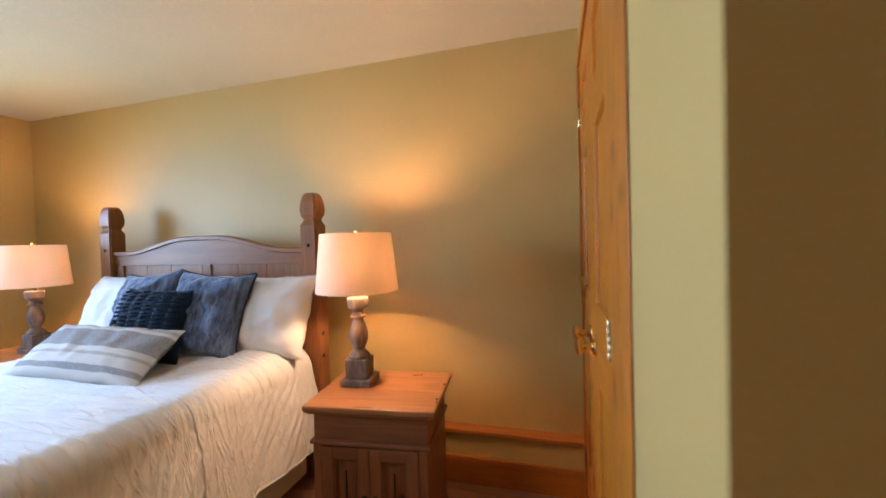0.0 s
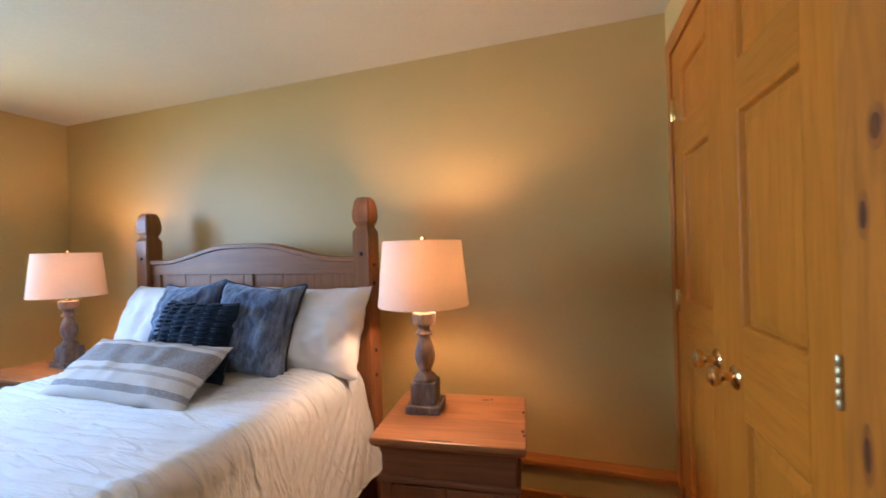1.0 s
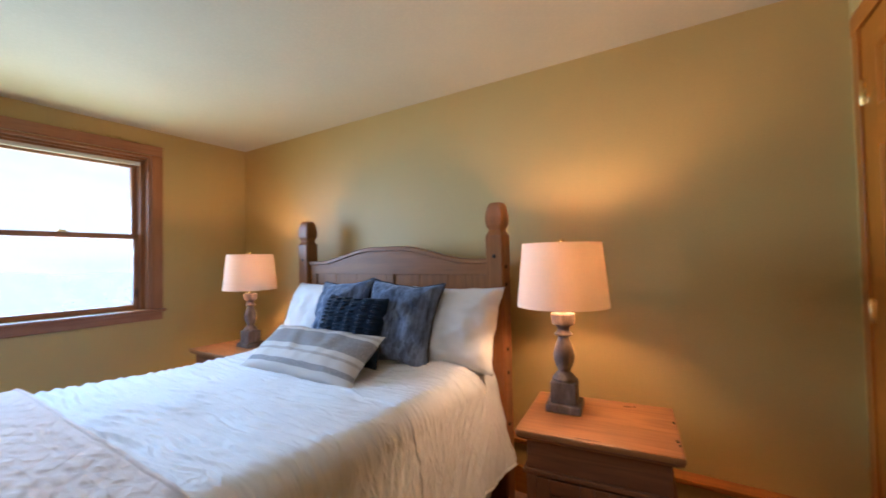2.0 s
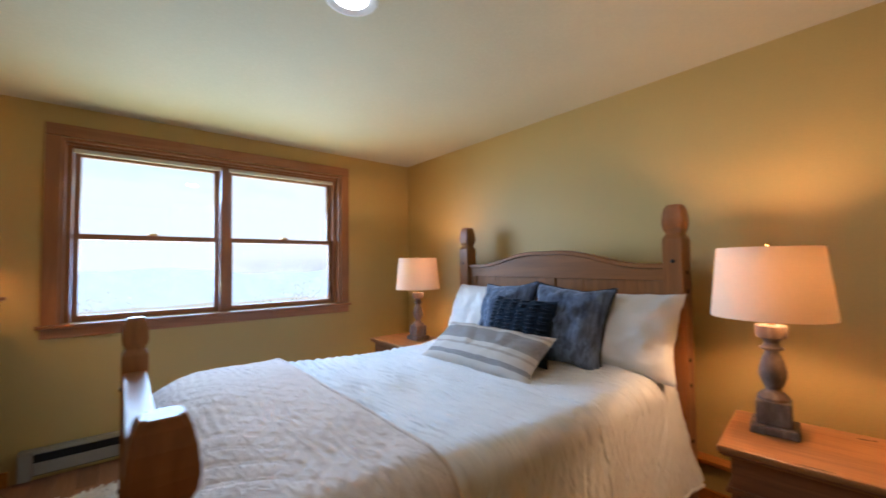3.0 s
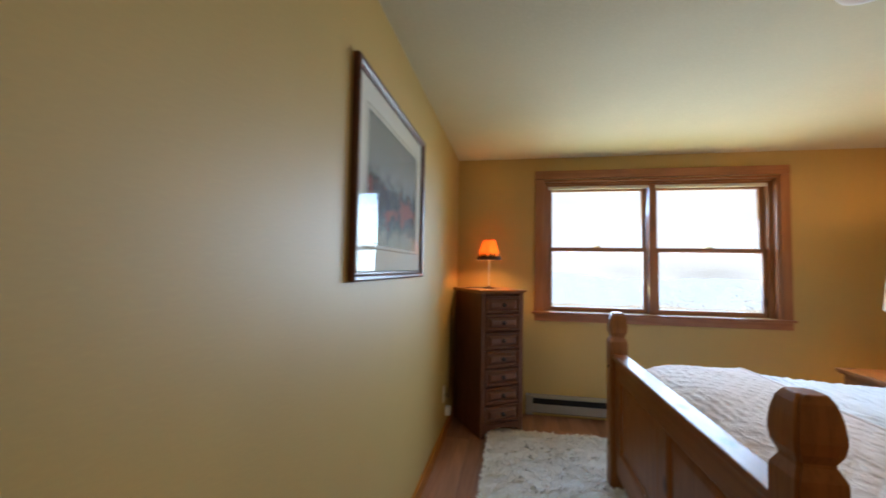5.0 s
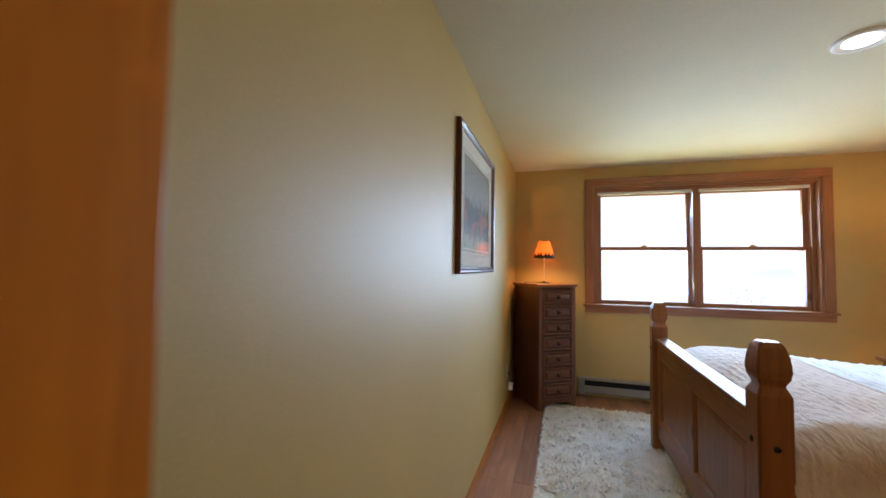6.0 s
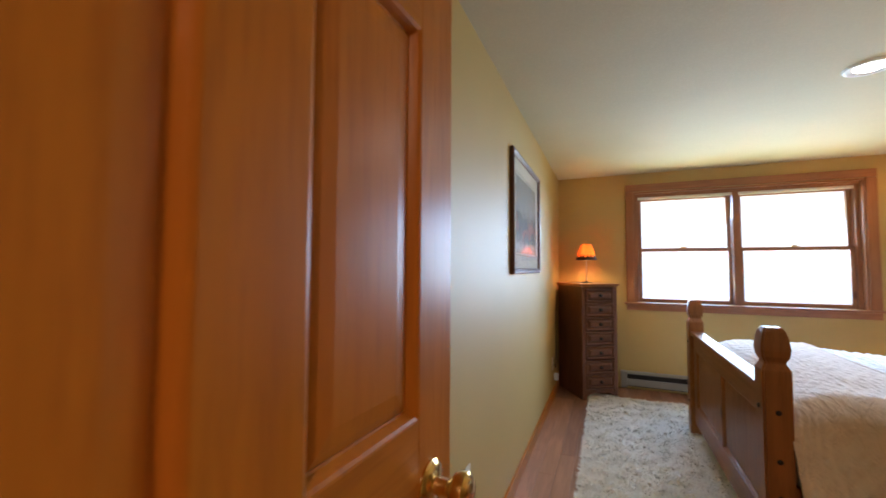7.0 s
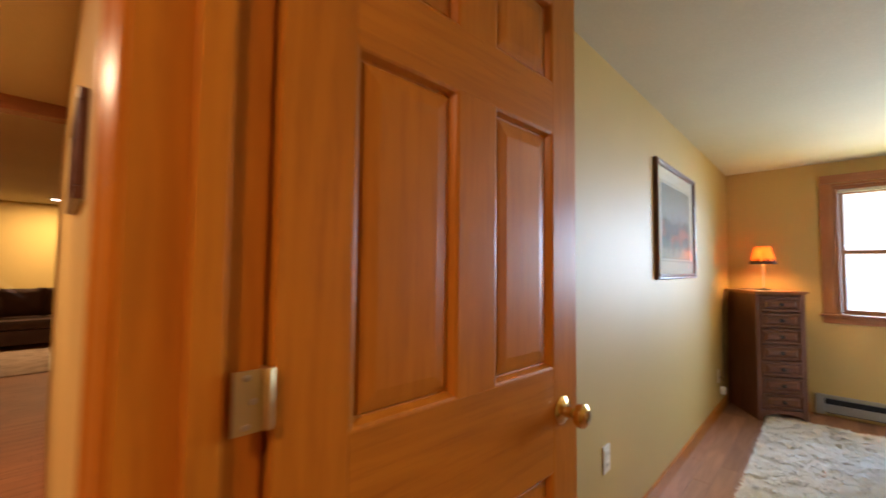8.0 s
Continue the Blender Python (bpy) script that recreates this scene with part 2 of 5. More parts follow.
def glow(name, color, strength):
    m, n, l, b = material(name, color, 0.5)
    b.inputs["Emission Color"].default_value = (*color, 1)
    b.inputs["Emission Strength"].default_value = strength
    return m


LENS = glow("lit_lens", (1.0, 0.96, 0.90), 12.0)
BULB = glow("lit_bulb", (1.0, 0.72, 0.40), 30.0)
WHITEMETAL = material("white_enamel", (0.8, 0.79, 0.76), 0.4)[0]


def glass(name, rough=0.0, face=0.045, grazing=0.94):
    m = bpy.data.materials.new(name)
    m.use_nodes = True
    n, l = m.node_tree.nodes, m.node_tree.links
    n.clear()
    out, mx = n.new("ShaderNodeOutputMaterial"), n.new("ShaderNodeMixShader")
    tr, gl, fr = n.new("ShaderNodeBsdfTransparent"), n.new("ShaderNodeBsdfGlossy"), n.new("ShaderNodeLayerWeight")
    tr.inputs["Color"].default_value = (0.96, 0.97, 0.97, 1)
    gl.inputs["Roughness"].default_value = rough
    power, lift = n.new("ShaderNodeMath"), n.new("ShaderNodeMath")
    power.operation, lift.operation = "POWER", "MULTIPLY_ADD"
    power.inputs[1].default_value = 5.0
    lift.inputs[1].default_value, lift.inputs[2].default_value = grazing, face
    l.new(fr.outputs["Facing"], power.inputs[0])
    l.new(power.outputs[0], lift.inputs[0])
    l.new(lift.outputs[0], mx.inputs[0])
    l.new(tr.outputs[0], mx.inputs[1])
    l.new(gl.outputs[0], mx.inputs[2])
    l.new(mx.outputs[0], out.inputs["Surface"])
    return m


GLASS = glass("clear_glass")
PICTUREGLASS = glass("coated_picture_glass", 0.0, 0.008, 0.4)


def floorboards():
    m = wood("oak_floorboard", (0.46, 0.232, 0.130), (0.23, 0.105, 0.055), "x", rough=0.36, ring=8, knots=0.15, spec=0.5)
    n, l = m.node_tree.nodes, m.node_tree.links
    b = n["Principled BSDF"]
    src = b.inputs["Base Color"].links[0].from_socket
    info = n.new("ShaderNodeObjectInfo")
    tone = ramp(n, l, info.outputs["Random"], ((0, (0.72, 0.70, 0.68)), (1, (1.12, 1.1, 1.05))))
    l.new(mix(n, l, src, tone, 1.0, "MULTIPLY"), b.inputs["Base Color"])
    return m


BOARD = floorboards()
HALLBOARD = wood("orange_oak_floorboard", (0.44, 0.165, 0.052), (0.26, 0.09, 0.026), "x", rough=0.55, ring=8, knots=0, spec=0.35)


def print_paper():
    """A muted autumn landscape: grey sky, dark tree line with a rust-red mass, pale meadow."""
    m, n, l, b = material("landscape_print", (0.3, 0.3, 0.3), 0.6, 0, 0.2)
    tc = n.new("ShaderNodeTexCoord")
    sep = n.new("ShaderNodeSeparateXYZ")
    l.new(tc.outputs["Object"], sep.inputs[0])
    v = coords(n, l, (1, 1, 1))
    rough_edge = noise_tex(n, l, v, 9, 6, 0.7)
    add = n.new("ShaderNodeMath")
    add.operation = "MULTIPLY_ADD"
    add.inputs[1].default_value = 0.36
    l.new(rough_edge, add.inputs[0])
    l.new(sep.outputs["Z"], add.inputs[2])
    bands = ramp(n, l, add.outputs[0], ((0.0, (0.40, 0.37, 0.27)), (0.34, (0.35, 0.32, 0.22)), (0.40, (0.11, 0.12, 0.10)), (0.47, (0.045, 0.042, 0.038)), (0.545, (0.07, 0.065, 0.058)), (0.565, (0.20, 0.195, 0.17)), (0.62, (0.30, 0.29, 0.25)), (0.85, (0.24, 0.24, 0.21))))
    patch = noise_tex(n, l, coords(n, l, (1, 1, 1.4)), 6, 3)
    red = ramp(n, l, patch, ((0.52, (0, 0, 0)), (0.58, (1, 1, 1))))
    inside = ramp(n, l, add.outputs[0], ((0.38, (0, 0, 0)), (0.42, (1, 1, 1)), (0.53, (1, 1, 1)), (0.56, (0, 0, 0))))
    col = mix(n, l, bands, (0.30, 0.085, 0.05), mix(n, l, red, inside, 1.0, "MULTIPLY"))
    l.new(col, b.inputs["Base Color"])
    return m


PRINT = print_paper()
MAT = material("cream_mat_board", (0.76, 0.72, 0.63), 0.9)[0]
MATLINE = material("mat_bevel_line", (0.35, 0.31, 0.22), 0.9)[0]
FRAMEWOOD = woods("mahogany", (0.11, 0.036, 0.024), (0.04, 0.013, 0.010), rough=0.28, knots=0)


# ---- mesh helpers ----
def box(bm, x0, x1, y0, y1, z0, z1, bevel=0.0):
    m = Matrix.LocRotScale(((x0 + x1) / 2, (y0 + y1) / 2, (z0 + z1) / 2), None, (x1 - x0, y1 - y0, z1 - z0))
    made = bmesh.ops.create_cube(bm, size=1, matrix=m)["verts"]
    if bevel:
        edges = list({e for v in made for e in v.link_edges})
        bmesh.ops.bevel(bm, geom=edges, offset=bevel, segments=2, profile=0.6, affect="EDGES")
    return bm


def solid(*args):
    return box(bmesh.new(), *args)


def lathe(profile, steps=28, bm=None):
    """A turned body round z from (radius, z) pairs."""
    bm = bm or bmesh.new()
    rings = []
    for r, z in profile:
        rings.append([bm.verts.new((r * math.cos(2 * math.pi * i / steps), r * math.sin(2 * math.pi * i / steps), z)) for i in range(steps)])
    for a, b in zip(rings, rings[1:]):
        for i in range(steps):
            bm.faces.new((a[i], a[(i + 1) % steps], b[(i + 1) % steps], b[i]))
    bm.faces.new(rings[0][::-1])
    bm.faces.new(rings[-1])
    return bm


def hoop(profile, steps=40):
    """A ring round z, open in the middle, from a closed outline of (radius, z) pairs."""
    bm = bmesh.new()
    rings = [[bm.verts.new((r * math.cos(2 * math.pi * i / steps), r * math.sin(2 * math.pi * i / steps), z)) for i in range(steps)] for r, z in profile]
    for a, b in zip(rings, rings[1:] + rings[:1]):
        for i in range(steps):
            bm.faces.new((a[i], a[(i + 1) % steps], b[(i + 1) % steps], b[i]))
    return bm


def prism(bm, sections):
    """Square rings one above another: (half_x, half_y, z)."""
    rings = [[bm.verts.new((sx * hx, sy * hy, z)) for sx, sy in ((-1, -1), (1, -1), (1, 1), (-1, 1))] for hx, hy, z in sections]
    for a, b in zip(rings, rings[1:]):
        for i in range(4):
            bm.faces.new((a[i], a[(i + 1) % 4], b[(i + 1) % 4], b[i]))
    bm.faces.new(rings[0][::-1])
    bm.faces.new(rings[-1])
    return bm


def turn(bm, m):
    bmesh.ops.transform(bm, matrix=m, verts=bm.verts)
    return bm


def link_mesh(name, bm, mat, smooth=False):
    bmesh.ops.recalc_face_normals(bm, faces=bm.faces)
    me = bpy.data.meshes.new(name)
    bm.to_mesh(me)
    bm.free()
    me.materials.append(mat)
    if smooth:
        me.polygons.foreach_set("use_smooth", [True] * len(me.polygons))
        me.set_sharp_from_angle(angle=radians(42))
    return me


def part(name, bm, mat, parent, label="", smooth=False, at=None):
    ob = new(name, link_mesh(name, bm, mat, smooth))
    ob.parent = parent
    if at is not None:
        ob.matrix_basis = at
    if label:
        tagged(ob, label)
    return ob


def thing(name, m, label, category, group="", kind=""):
    ob = new(name)
    ob.empty_display_size = 0.1
    ob.matrix_world = m
    return tagged(ob, label, category, group, kind)


def single(name, bm, mat, label, category, kind="", smooth=False, at=None, group=""):
    ob = new(name, link_mesh(name, bm, mat, smooth))
    if at is not None:
        ob.matrix_world = at
    return tagged(ob, label, category, group, kind)


def tube(name, points, radius, mat, parent=None, label="", category=""):
    cu = bpy.data.curves.new(name, "CURVE")
    cu.dimensions, cu.bevel_depth, cu.bevel_resolution = "3D", radius, 2
    sp = cu.splines.new("NURBS")
    sp.points.add(len(points) - 1)
    for p, c in zip(sp.points, points):
        p.co = (*c, 1)
    sp.use_endpoint_u, sp.order_u = True, 3
    cu.materials.append(mat)
    tmp = bpy.data.objects.new(name, cu)
    me = bpy.data.meshes.new_from_object(tmp)
    bpy.data.objects.remove(tmp)
    ob = new(name, me)
    if parent:
        ob.parent = parent
    if label:
        tagged(ob, label, category)
    return ob


# ---- the room's shell ----
W, E, S, N, H = -3.665, 0.335, -1.222, 2.15, 2.27       # room faces and ceiling
LEDGE_Y, LEDGE_Z = 2.075, 0.280                        # the low shelf along the bed's wall
ALCOVE_N, DOOR_X = 0.462, 1.09                         # passage by the wardrobe, wall with the entrance
DOOR_Y0, DOOR_Y1, DOOR_H, WALL_T = -1.0, -0.235, 2.04, 0.135
WIN_Y0, WIN_Y1, WIN_Z0, WIN_Z1 = -0.455, 1.397, 0.904, 2.072
CL_Y0, CL_Y1, CL_H = 1.008, 2.040, 2.04                # wardrobe opening
HALL_E, HALL_S, HALL_W_END = 3.4, -9.9, -5.2

floor = single("floor", solid(W - 0.2, HALL_E + 0.2, HALL_S - 0.2, N + 0.2, -0.12, -0.014), DARKGAP, "brown hardwood floor laid in boards", "floor", "structure")

single("ceiling", solid(W - 0.16, DOOR_X + WALL_T, S - 0.16, N + 0.16, H, H + 0.12), CEIL, "smooth off-white painted bedroom ceiling", "ceiling", "structure")

single("wall_north", solid(W - 0.16, DOOR_X + 0.6, N, N + 0.14, 0, H), WALL, "ochre painted plaster wall behind the bed", "wall", "structure")
single("wall_south", solid(W - 0.16, DOOR_X, S - 0.12, S, 0, H), WALL, "ochre painted plaster wall with a framed print", "wall", "structure")

bm = bmesh.new()
box(bm, W - 0.16, W, S, WIN_Y0, 0, H)
box(bm, W - 0.16, W, WIN_Y1, N, 0, H)
box(bm, W - 0.16, W, WIN_Y0, WIN_Y1, 0, WIN_Z0)
box(bm, W - 0.16, W, WIN_Y0, WIN_Y1, WIN_Z1, H)
single("wall_west", bm, WALL, "ochre painted plaster wall round the window", "wall", "structure")

bm = bmesh.new()
box(bm, E, E + 0.115, ALCOVE_N + 0.115, CL_Y0, 0, H)
box(bm, E, E + 0.115, CL_Y1, N, 0, H)
box(bm, E, E + 0.115, CL_Y0, CL_Y1, CL_H, H)
single("wall_closet", bm, WALL, "ochre painted wall round the wardrobe doors", "wall", "structure")
single("wall_alcove", solid(E, DOOR_X, ALCOVE_N, ALCOVE_N + 0.115, 0, H), WALL, "ochre painted return wall beside the entrance", "wall", "structure")

bm = bmesh.new()
box(bm, DOOR_X, DOOR_X + WALL_T, S - 0.12, DOOR_Y0 - 0.02, 0, H)
box(bm, DOOR_X, DOOR_X + WALL_T, DOOR_Y1 + 0.02, N, 0, H)
box(bm, DOOR_X, DOOR_X + WALL_T, DOOR_Y0 - 0.02, DOOR_Y1 + 0.02, DOOR_H + 0.02, H)
single("wall_east", bm, WALL, "ochre painted wall with the bedroom doorway", "wall", "structure")

ledge = single("wall_ledge", solid(W, E, LEDGE_Y + 0.012, N, 0, LEDGE_Z - 0.022), WALL, "low ochre painted step along the wall", "ledge", "structure")
part("cap_board", solid(W, E, LEDGE_Y - 0.008, N, LEDGE_Z - 0.022, LEDGE_Z, 0.005), KNOTTY["x"], ledge, "varnished pine cap board")

BASE_H = 0.14


def baseboard(x0, x1, y0, y1, axis, h=BASE_H):
    single("baseboard", solid(x0, x1, y0, y1, 0.0, h, 0.004), AMBER[axis], "varnished pine baseboard along the wall", "baseboard", "structure")


baseboard(W, E, LEDGE_Y - 0.006, LEDGE_Y + 0.012, "x")
baseboard(W + 0.001, DOOR_X - 0.02, S, S + 0.016, "x", 0.085)
baseboard(W, W + 0.016, S + 0.018, -0.64, "y", 0.085)
baseboard(E - 0.016, E, ALCOVE_N, CL_Y0 - 0.1, "y")
baseboard(E, DOOR_X, ALCOVE_N - 0.016, ALCOVE_N, "x")

# hall and living room beyond the doorway
HX0 = DOOR_X + WALL_T
single("wall_hall_east", solid(HALL_E, HALL_E + 0.12, HALL_S, N, 0, H), BACKWALL, "warm yellow painted hall wall", "wall", "structure")
single("wall_hall_north", solid(HX0, HALL_E, 1.0, 1.12, 0, H), BACKWALL, "warm yellow painted end wall of the hall", "wall", "structure")
single("wall_living_south", solid(-2.6, HALL_E, HALL_S - 0.12, HALL_S, 0, H + 0.1), BACKWALL, "yellow painted living room wall lit warmly", "wall", "structure")
single("wall_living_west", solid(-2.72, -2.6, HALL_S, HALL_W_END + 0.12, 0, H + 0.1), BACKWALL, "yellow painted living room side wall", "wall", "structure")
single("wall_hall_west", solid(HX0 - 0.12, HX0, HALL_W_END, S - 0.12, 0, H), BACKWALL, "long yellow painted hall wall beside the bedroom door", "wall", "structure")
single("wall_living_north", solid(-2.6, HX0 - 0.12, HALL_W_END, HALL_W_END + 0.12, 0, H + 0.02), BACKWALL, "yellow painted wall behind the bedroom", "wall", "structure")
single("ceiling_hall", solid(HX0, HALL_E, -3.9, N, H, H + 0.1), CEIL, "off-white painted hall ceiling", "ceiling", "structure")
single("ceiling_living", solid(-2.6, HALL_E, HALL_S, -4.02, H + 0.02, H + 0.12), CEIL, "off-white painted living room ceiling", "ceiling", "structure")
single("ceiling_beam", solid(HX0, HALL_E, -4.02, -3.9, H - 0.085, H + 0.10, 0.006), TRIM["x"], "stained wooden ceiling beam", "beam", "structure")


# ---- doors ----
def door_panel(w, h, t):
    """A raised panel with its moulded edge, both faces; x across, z up, y through, centred on y = 0."""
    bm = bmesh.new()
    for side in (-1, 1):
        rings = []
        for inset, y in ((0.0, t / 2), (0.003, t / 2 - 0.0006), (0.007, t / 2 - 0.003), (0.010, t / 2 - 0.008), (0.013, t / 2 - 0.014), (0.016, t / 2 - 0.015), (0.019, t / 2 - 0.0125), (0.028, t / 2 - 0.0105), (0.044, t / 2 - 0.0085), (0.048, t / 2 - 0.0080)):
            rings.append([bm.verts.new((x, side * y, z)) for x, z in ((inset, inset), (w - inset, inset), (w - inset, h - inset), (inset, h - inset))])
        for a, b in zip(rings, rings[1:]):
            for i in range(4):
                bm.faces.new((a[i], a[(i + 1) % 4], b[(i + 1) % 4], b[i]))
        bm.faces.new(rings[-1])
    return bm


def knob_mesh():
    """A round door knob with rose and neck, standing out along z."""
    return lathe(((0.033, 0.0), (0.033, 0.003), (0.028, 0.008), (0.013, 0.012), (0.011, 0.028), (0.014, 0.034), (0.023, 0.040), (0.0275, 0.050), (0.0265, 0.058), (0.019, 0.064), (0.008, 0.066)), 26)


def panel_door(name, m, width, label, knob_z, hinges, rows, both=True, stile=0.105, mull=0.10, columns=2):
    """A six-panel door: hinge edge at x = 0, thickness about y = 0."""
    t, h = 0.036, 2.03
    door = thing(name, m, label, "door", kind="structure")
    part("stile", solid(0, stile, -t / 2, t / 2, 0.008, h, 0.0015), AMBER["z"], door)
    part("stile", solid(width - stile, width, -t / 2, t / 2, 0.008, h, 0.0015), AMBER["z"], door)
    edges = [0.008, *[z for r in rows for z in r], h]
    for z0, z1 in zip(edges[::2], edges[1::2]):
        part("rail", solid(stile + 0.0004, width - stile - 0.0004, -t / 2, t / 2, z0, z1), AMBER["x"], door)
    pw = (width - 2 * stile - mull * (columns - 1)) / columns
    for z0, z1 in rows:
        if columns == 2:
            part("mullion", solid(stile + pw, stile + pw + mull, -t / 2, t / 2, z0 + 0.0004, z1 - 0.0004), AMBER["z"], door)
        for x in (stile, stile + pw + mull)[:columns]:
            part("panel", door_panel(pw, z1 - z0, t), AMBER["z"], door, at=pose(x, 0, z0))
    for side in ((1, -1) if both else (-1,)):
        part("door_knob", knob_mesh(), BRASS, door, "polished brass knob", True, pose(width - 0.072, side * t / 2, knob_z, -90 * side))
    for z in hinges:
        hg = part("hinge", lathe(((0.0055, -0.045), (0.0065, -0.043), (0.0065, 0.043), (0.0055, 0.045)), 12), BRASS, door, "brass butt hinge", True, pose(-0.004, -t / 2 - 0.004, z))
        part("leaf", solid(0.004, 0.032, 0.003, 0.0055, -0.044, 0.044), BRASS, hg)
        part("leaf", solid(-0.032, -0.004, 0.003, 0.0055, -0.044, 0.044), BRASS, hg)
    return door


ROWS6 = ((0.25, 0.815), (1.045, 1.605), (1.722, 1.925))

# the entrance door stands open, almost square to its wall
DOOR = panel_door("door_1", pose(DOOR_X - 0.012, -1.003, 0, 0, 0, 177.6), 0.742, "varnished six-panel pine door standing open into the bedroom", 0.945, (), ROWS6)
for z in (0.24, 1.120, 1.80):
    hg = part("hinge", lathe(((0.0045, -0.036), (0.0055, -0.034), (0.0055, 0.034), (0.0045, 0.036)), 12), PALEBRASS, DOOR, "brass butt hinge", True, pose(-0.006, -0.024, z))
    part("leaf", solid(-0.004, -0.0015, 0.003, 0.036, -0.036, 0.036), PALEBRASS, hg)
    part("leaf", solid(-0.040, -0.007, 0.0, 0.0025, -0.036, 0.036), PALEBRASS, hg)
    for dz in (-0.028, 0.0, 0.028):
        part("screw", turn(lathe(((0.004, 0), (0.003, 0.0012)), 8), pose(-0.026 + 0.008 * (dz == 0), -0.0002, dz, 90)), STEEL, hg)

# jamb, stops and casings of the doorway
frame1 = thing("door_frame", pose(0, 0, 0), "varnished pine frame and casing of the bedroom doorway", "door frame", kind="structure")
for y0, y1, stop in ((DOOR_Y0 - 0.02, DOOR_Y0, 1), (DOOR_Y1, DOOR_Y1 + 0.02, -1)):
    part("jamb", solid(DOOR_X - 0.004, HX0 + 0.004, y0, y1, 0, DOOR_H, 0.002), AMBER["z"], frame1)
    ys = (y1, y1 + 0.012) if stop > 0 else (y0 - 0.012, y0)
    part("door_stop", solid(DOOR_X + 0.042, DOOR_X + 0.08, *ys, 0, DOOR_H - 0.012, 0.003), AMBER["z"], frame1)
part("jamb", solid(DOOR_X - 0.004, HX0 + 0.004, DOOR_Y0 - 0.02, DOOR_Y1 + 0.02, DOOR_H, DOOR_H + 0.02, 0.002), AMBER["y"], frame1)


MOULDED_PROFILE = ((0, 0), (0, 0.42), (0.03, 0.52), (0.09, 0.56), (0.14, 0.48), (0.19, 0.46), (0.40, 0.60), (0.55, 0.82), (0.62, 0.86), (0.66, 0.74), (0.70, 0.74), (0.75, 0.95), (0.80, 1.0), (0.95, 1.0), (1.0, 0.9), (1.0, 0))
BOARD_PROFILE = ((0, 0), (0, 0.9), (0.02, 1.0), (0.74, 1.0), (0.78, 0.94), (0.98, 0.35), (1.0, 0.2), (1.0, 0))


def moulded(length, wide, depth, across, out, along, at, prof=MOULDED_PROFILE):
    """An architrave drawn along one way from a profile of (share of the width, share of the depth)."""
    across, out, along, at = (Vector(v) for v in (across, out, along, at))
    bm = bmesh.new()
    ends = [[bm.verts.new(at + across * u * wide + out * d * depth + along * k * length) for u, d in prof] for k in (0, 1)]
    for i in range(len(prof)):
        j = (i + 1) % len(prof)
        bm.faces.new((ends[0][i], ends[0][j], ends[1][j], ends[1][i]))
    bm.faces.new(ends[0][::-1])
    bm.faces.new(ends[1])
    return bm


for x, out in ((DOOR_X - 0.001, -1), (HX0 + 0.001, 1)):
    for y, way in ((DOOR_Y0 - 0.008, -1), (DOOR_Y1 + 0.008, 1)):
        part("casing", moulded(DOOR_H + 0.008, 0.085, 0.020, (0, way, 0), (out, 0, 0), (0, 0, 1), (x, y, 0)), AMBER["z"], frame1, smooth=True)
    part("casing", moulded(DOOR_Y1 - DOOR_Y0 + 0.186, 0.085, 0.020, (0, 0, 1), (out, 0, 0), (0, 1, 0), (x, DOOR_Y0 - 0.093, DOOR_H + 0.0086)), AMBER["y"], frame1, smooth=True)

# wardrobe with a pair of closed doors
frame2 = thing("wardrobe_frame", pose(0, 0, 0), "varnished pine casing round the wardrobe doors", "door frame", kind="structure")
for y, way, wide in ((CL_Y0 + 0.004, -1, 0.176), (CL_Y1 - 0.004, 1, 0.070)):
    part("casing", moulded(CL_H - 0.004, wide, 0.013, (0, way, 0), (-1, 0, 0), (0, 0, 1), (E - 0.001, y, 0), BOARD_PROFILE), KNOTTY["z"], frame2)
part("casing", moulded(CL_Y1 - CL_Y0 + 0.230, 0.085, 0.013, (0, 0, 1), (-1, 0, 0), (0, 1, 0), (E - 0.001, CL_Y0 - 0.168, CL_H - 0.0034), BOARD_PROFILE), KNOTTY["y"], frame2)
for y, z, ry, rz in ((0.930, 1.42, 0.011, 0.020), (0.958, 1.30, 0.008, 0.022), (0.962, 0.95, 0.008, 0.028), (0.935, 0.52, 0.012, 0.018), (0.950, 1.78, 0.009, 0.016)):
    for k, mat in ((1.7, KNOTRING), (1.0, KNOTHEART)):
        part("knot", turn(lathe(((1.0, 0.0), (0.8, 0.0004)), 18), Matrix.Translation((E - 0.0140 - 0.0003 * (k < 1.2), y, z)) @ pose(0, 0, 0, 0, -90, 0) @ Matrix.Diagonal((rz * k, ry * k, 1, 1))), mat, frame2, "dark knot in the pine", True)
for y0, y1 in ((CL_Y0, CL_Y0 + 0.012), (CL_Y1 - 0.012, CL_Y1)):
    part("jamb", solid(E - 0.004, E + 0.119, y0 + 0.0004, y1 - 0.0004, 0, CL_H - 0.0005), AMBER["z"], frame2)
LEAF = (CL_Y1 - CL_Y0 - 0.024) / 2 - 0.002
panel_door("door_2", pose(E + 0.013, CL_Y1 - 0.0135, 0, 0, 0, -90), LEAF, "closed varnished three-panel pine wardrobe door", 0.915, (0.24, 1.037, 1.805), ROWS6, False, 0.105, 0.0, 1)
D3 = panel_door("door_3", pose(E + 0.013, CL_Y0 + 0.0135, 0, 0, 0, 90), LEAF, "closed varnished three-panel pine wardrobe door", 0.915, (), ROWS6, False, 0.105, 0.0, 1)
for ob in list(D3.children):
    if ob.name.startswith("door_knob"):
        ob.matrix_basis = pose(LEAF - 0.062, 0.018, 0.905, -90)
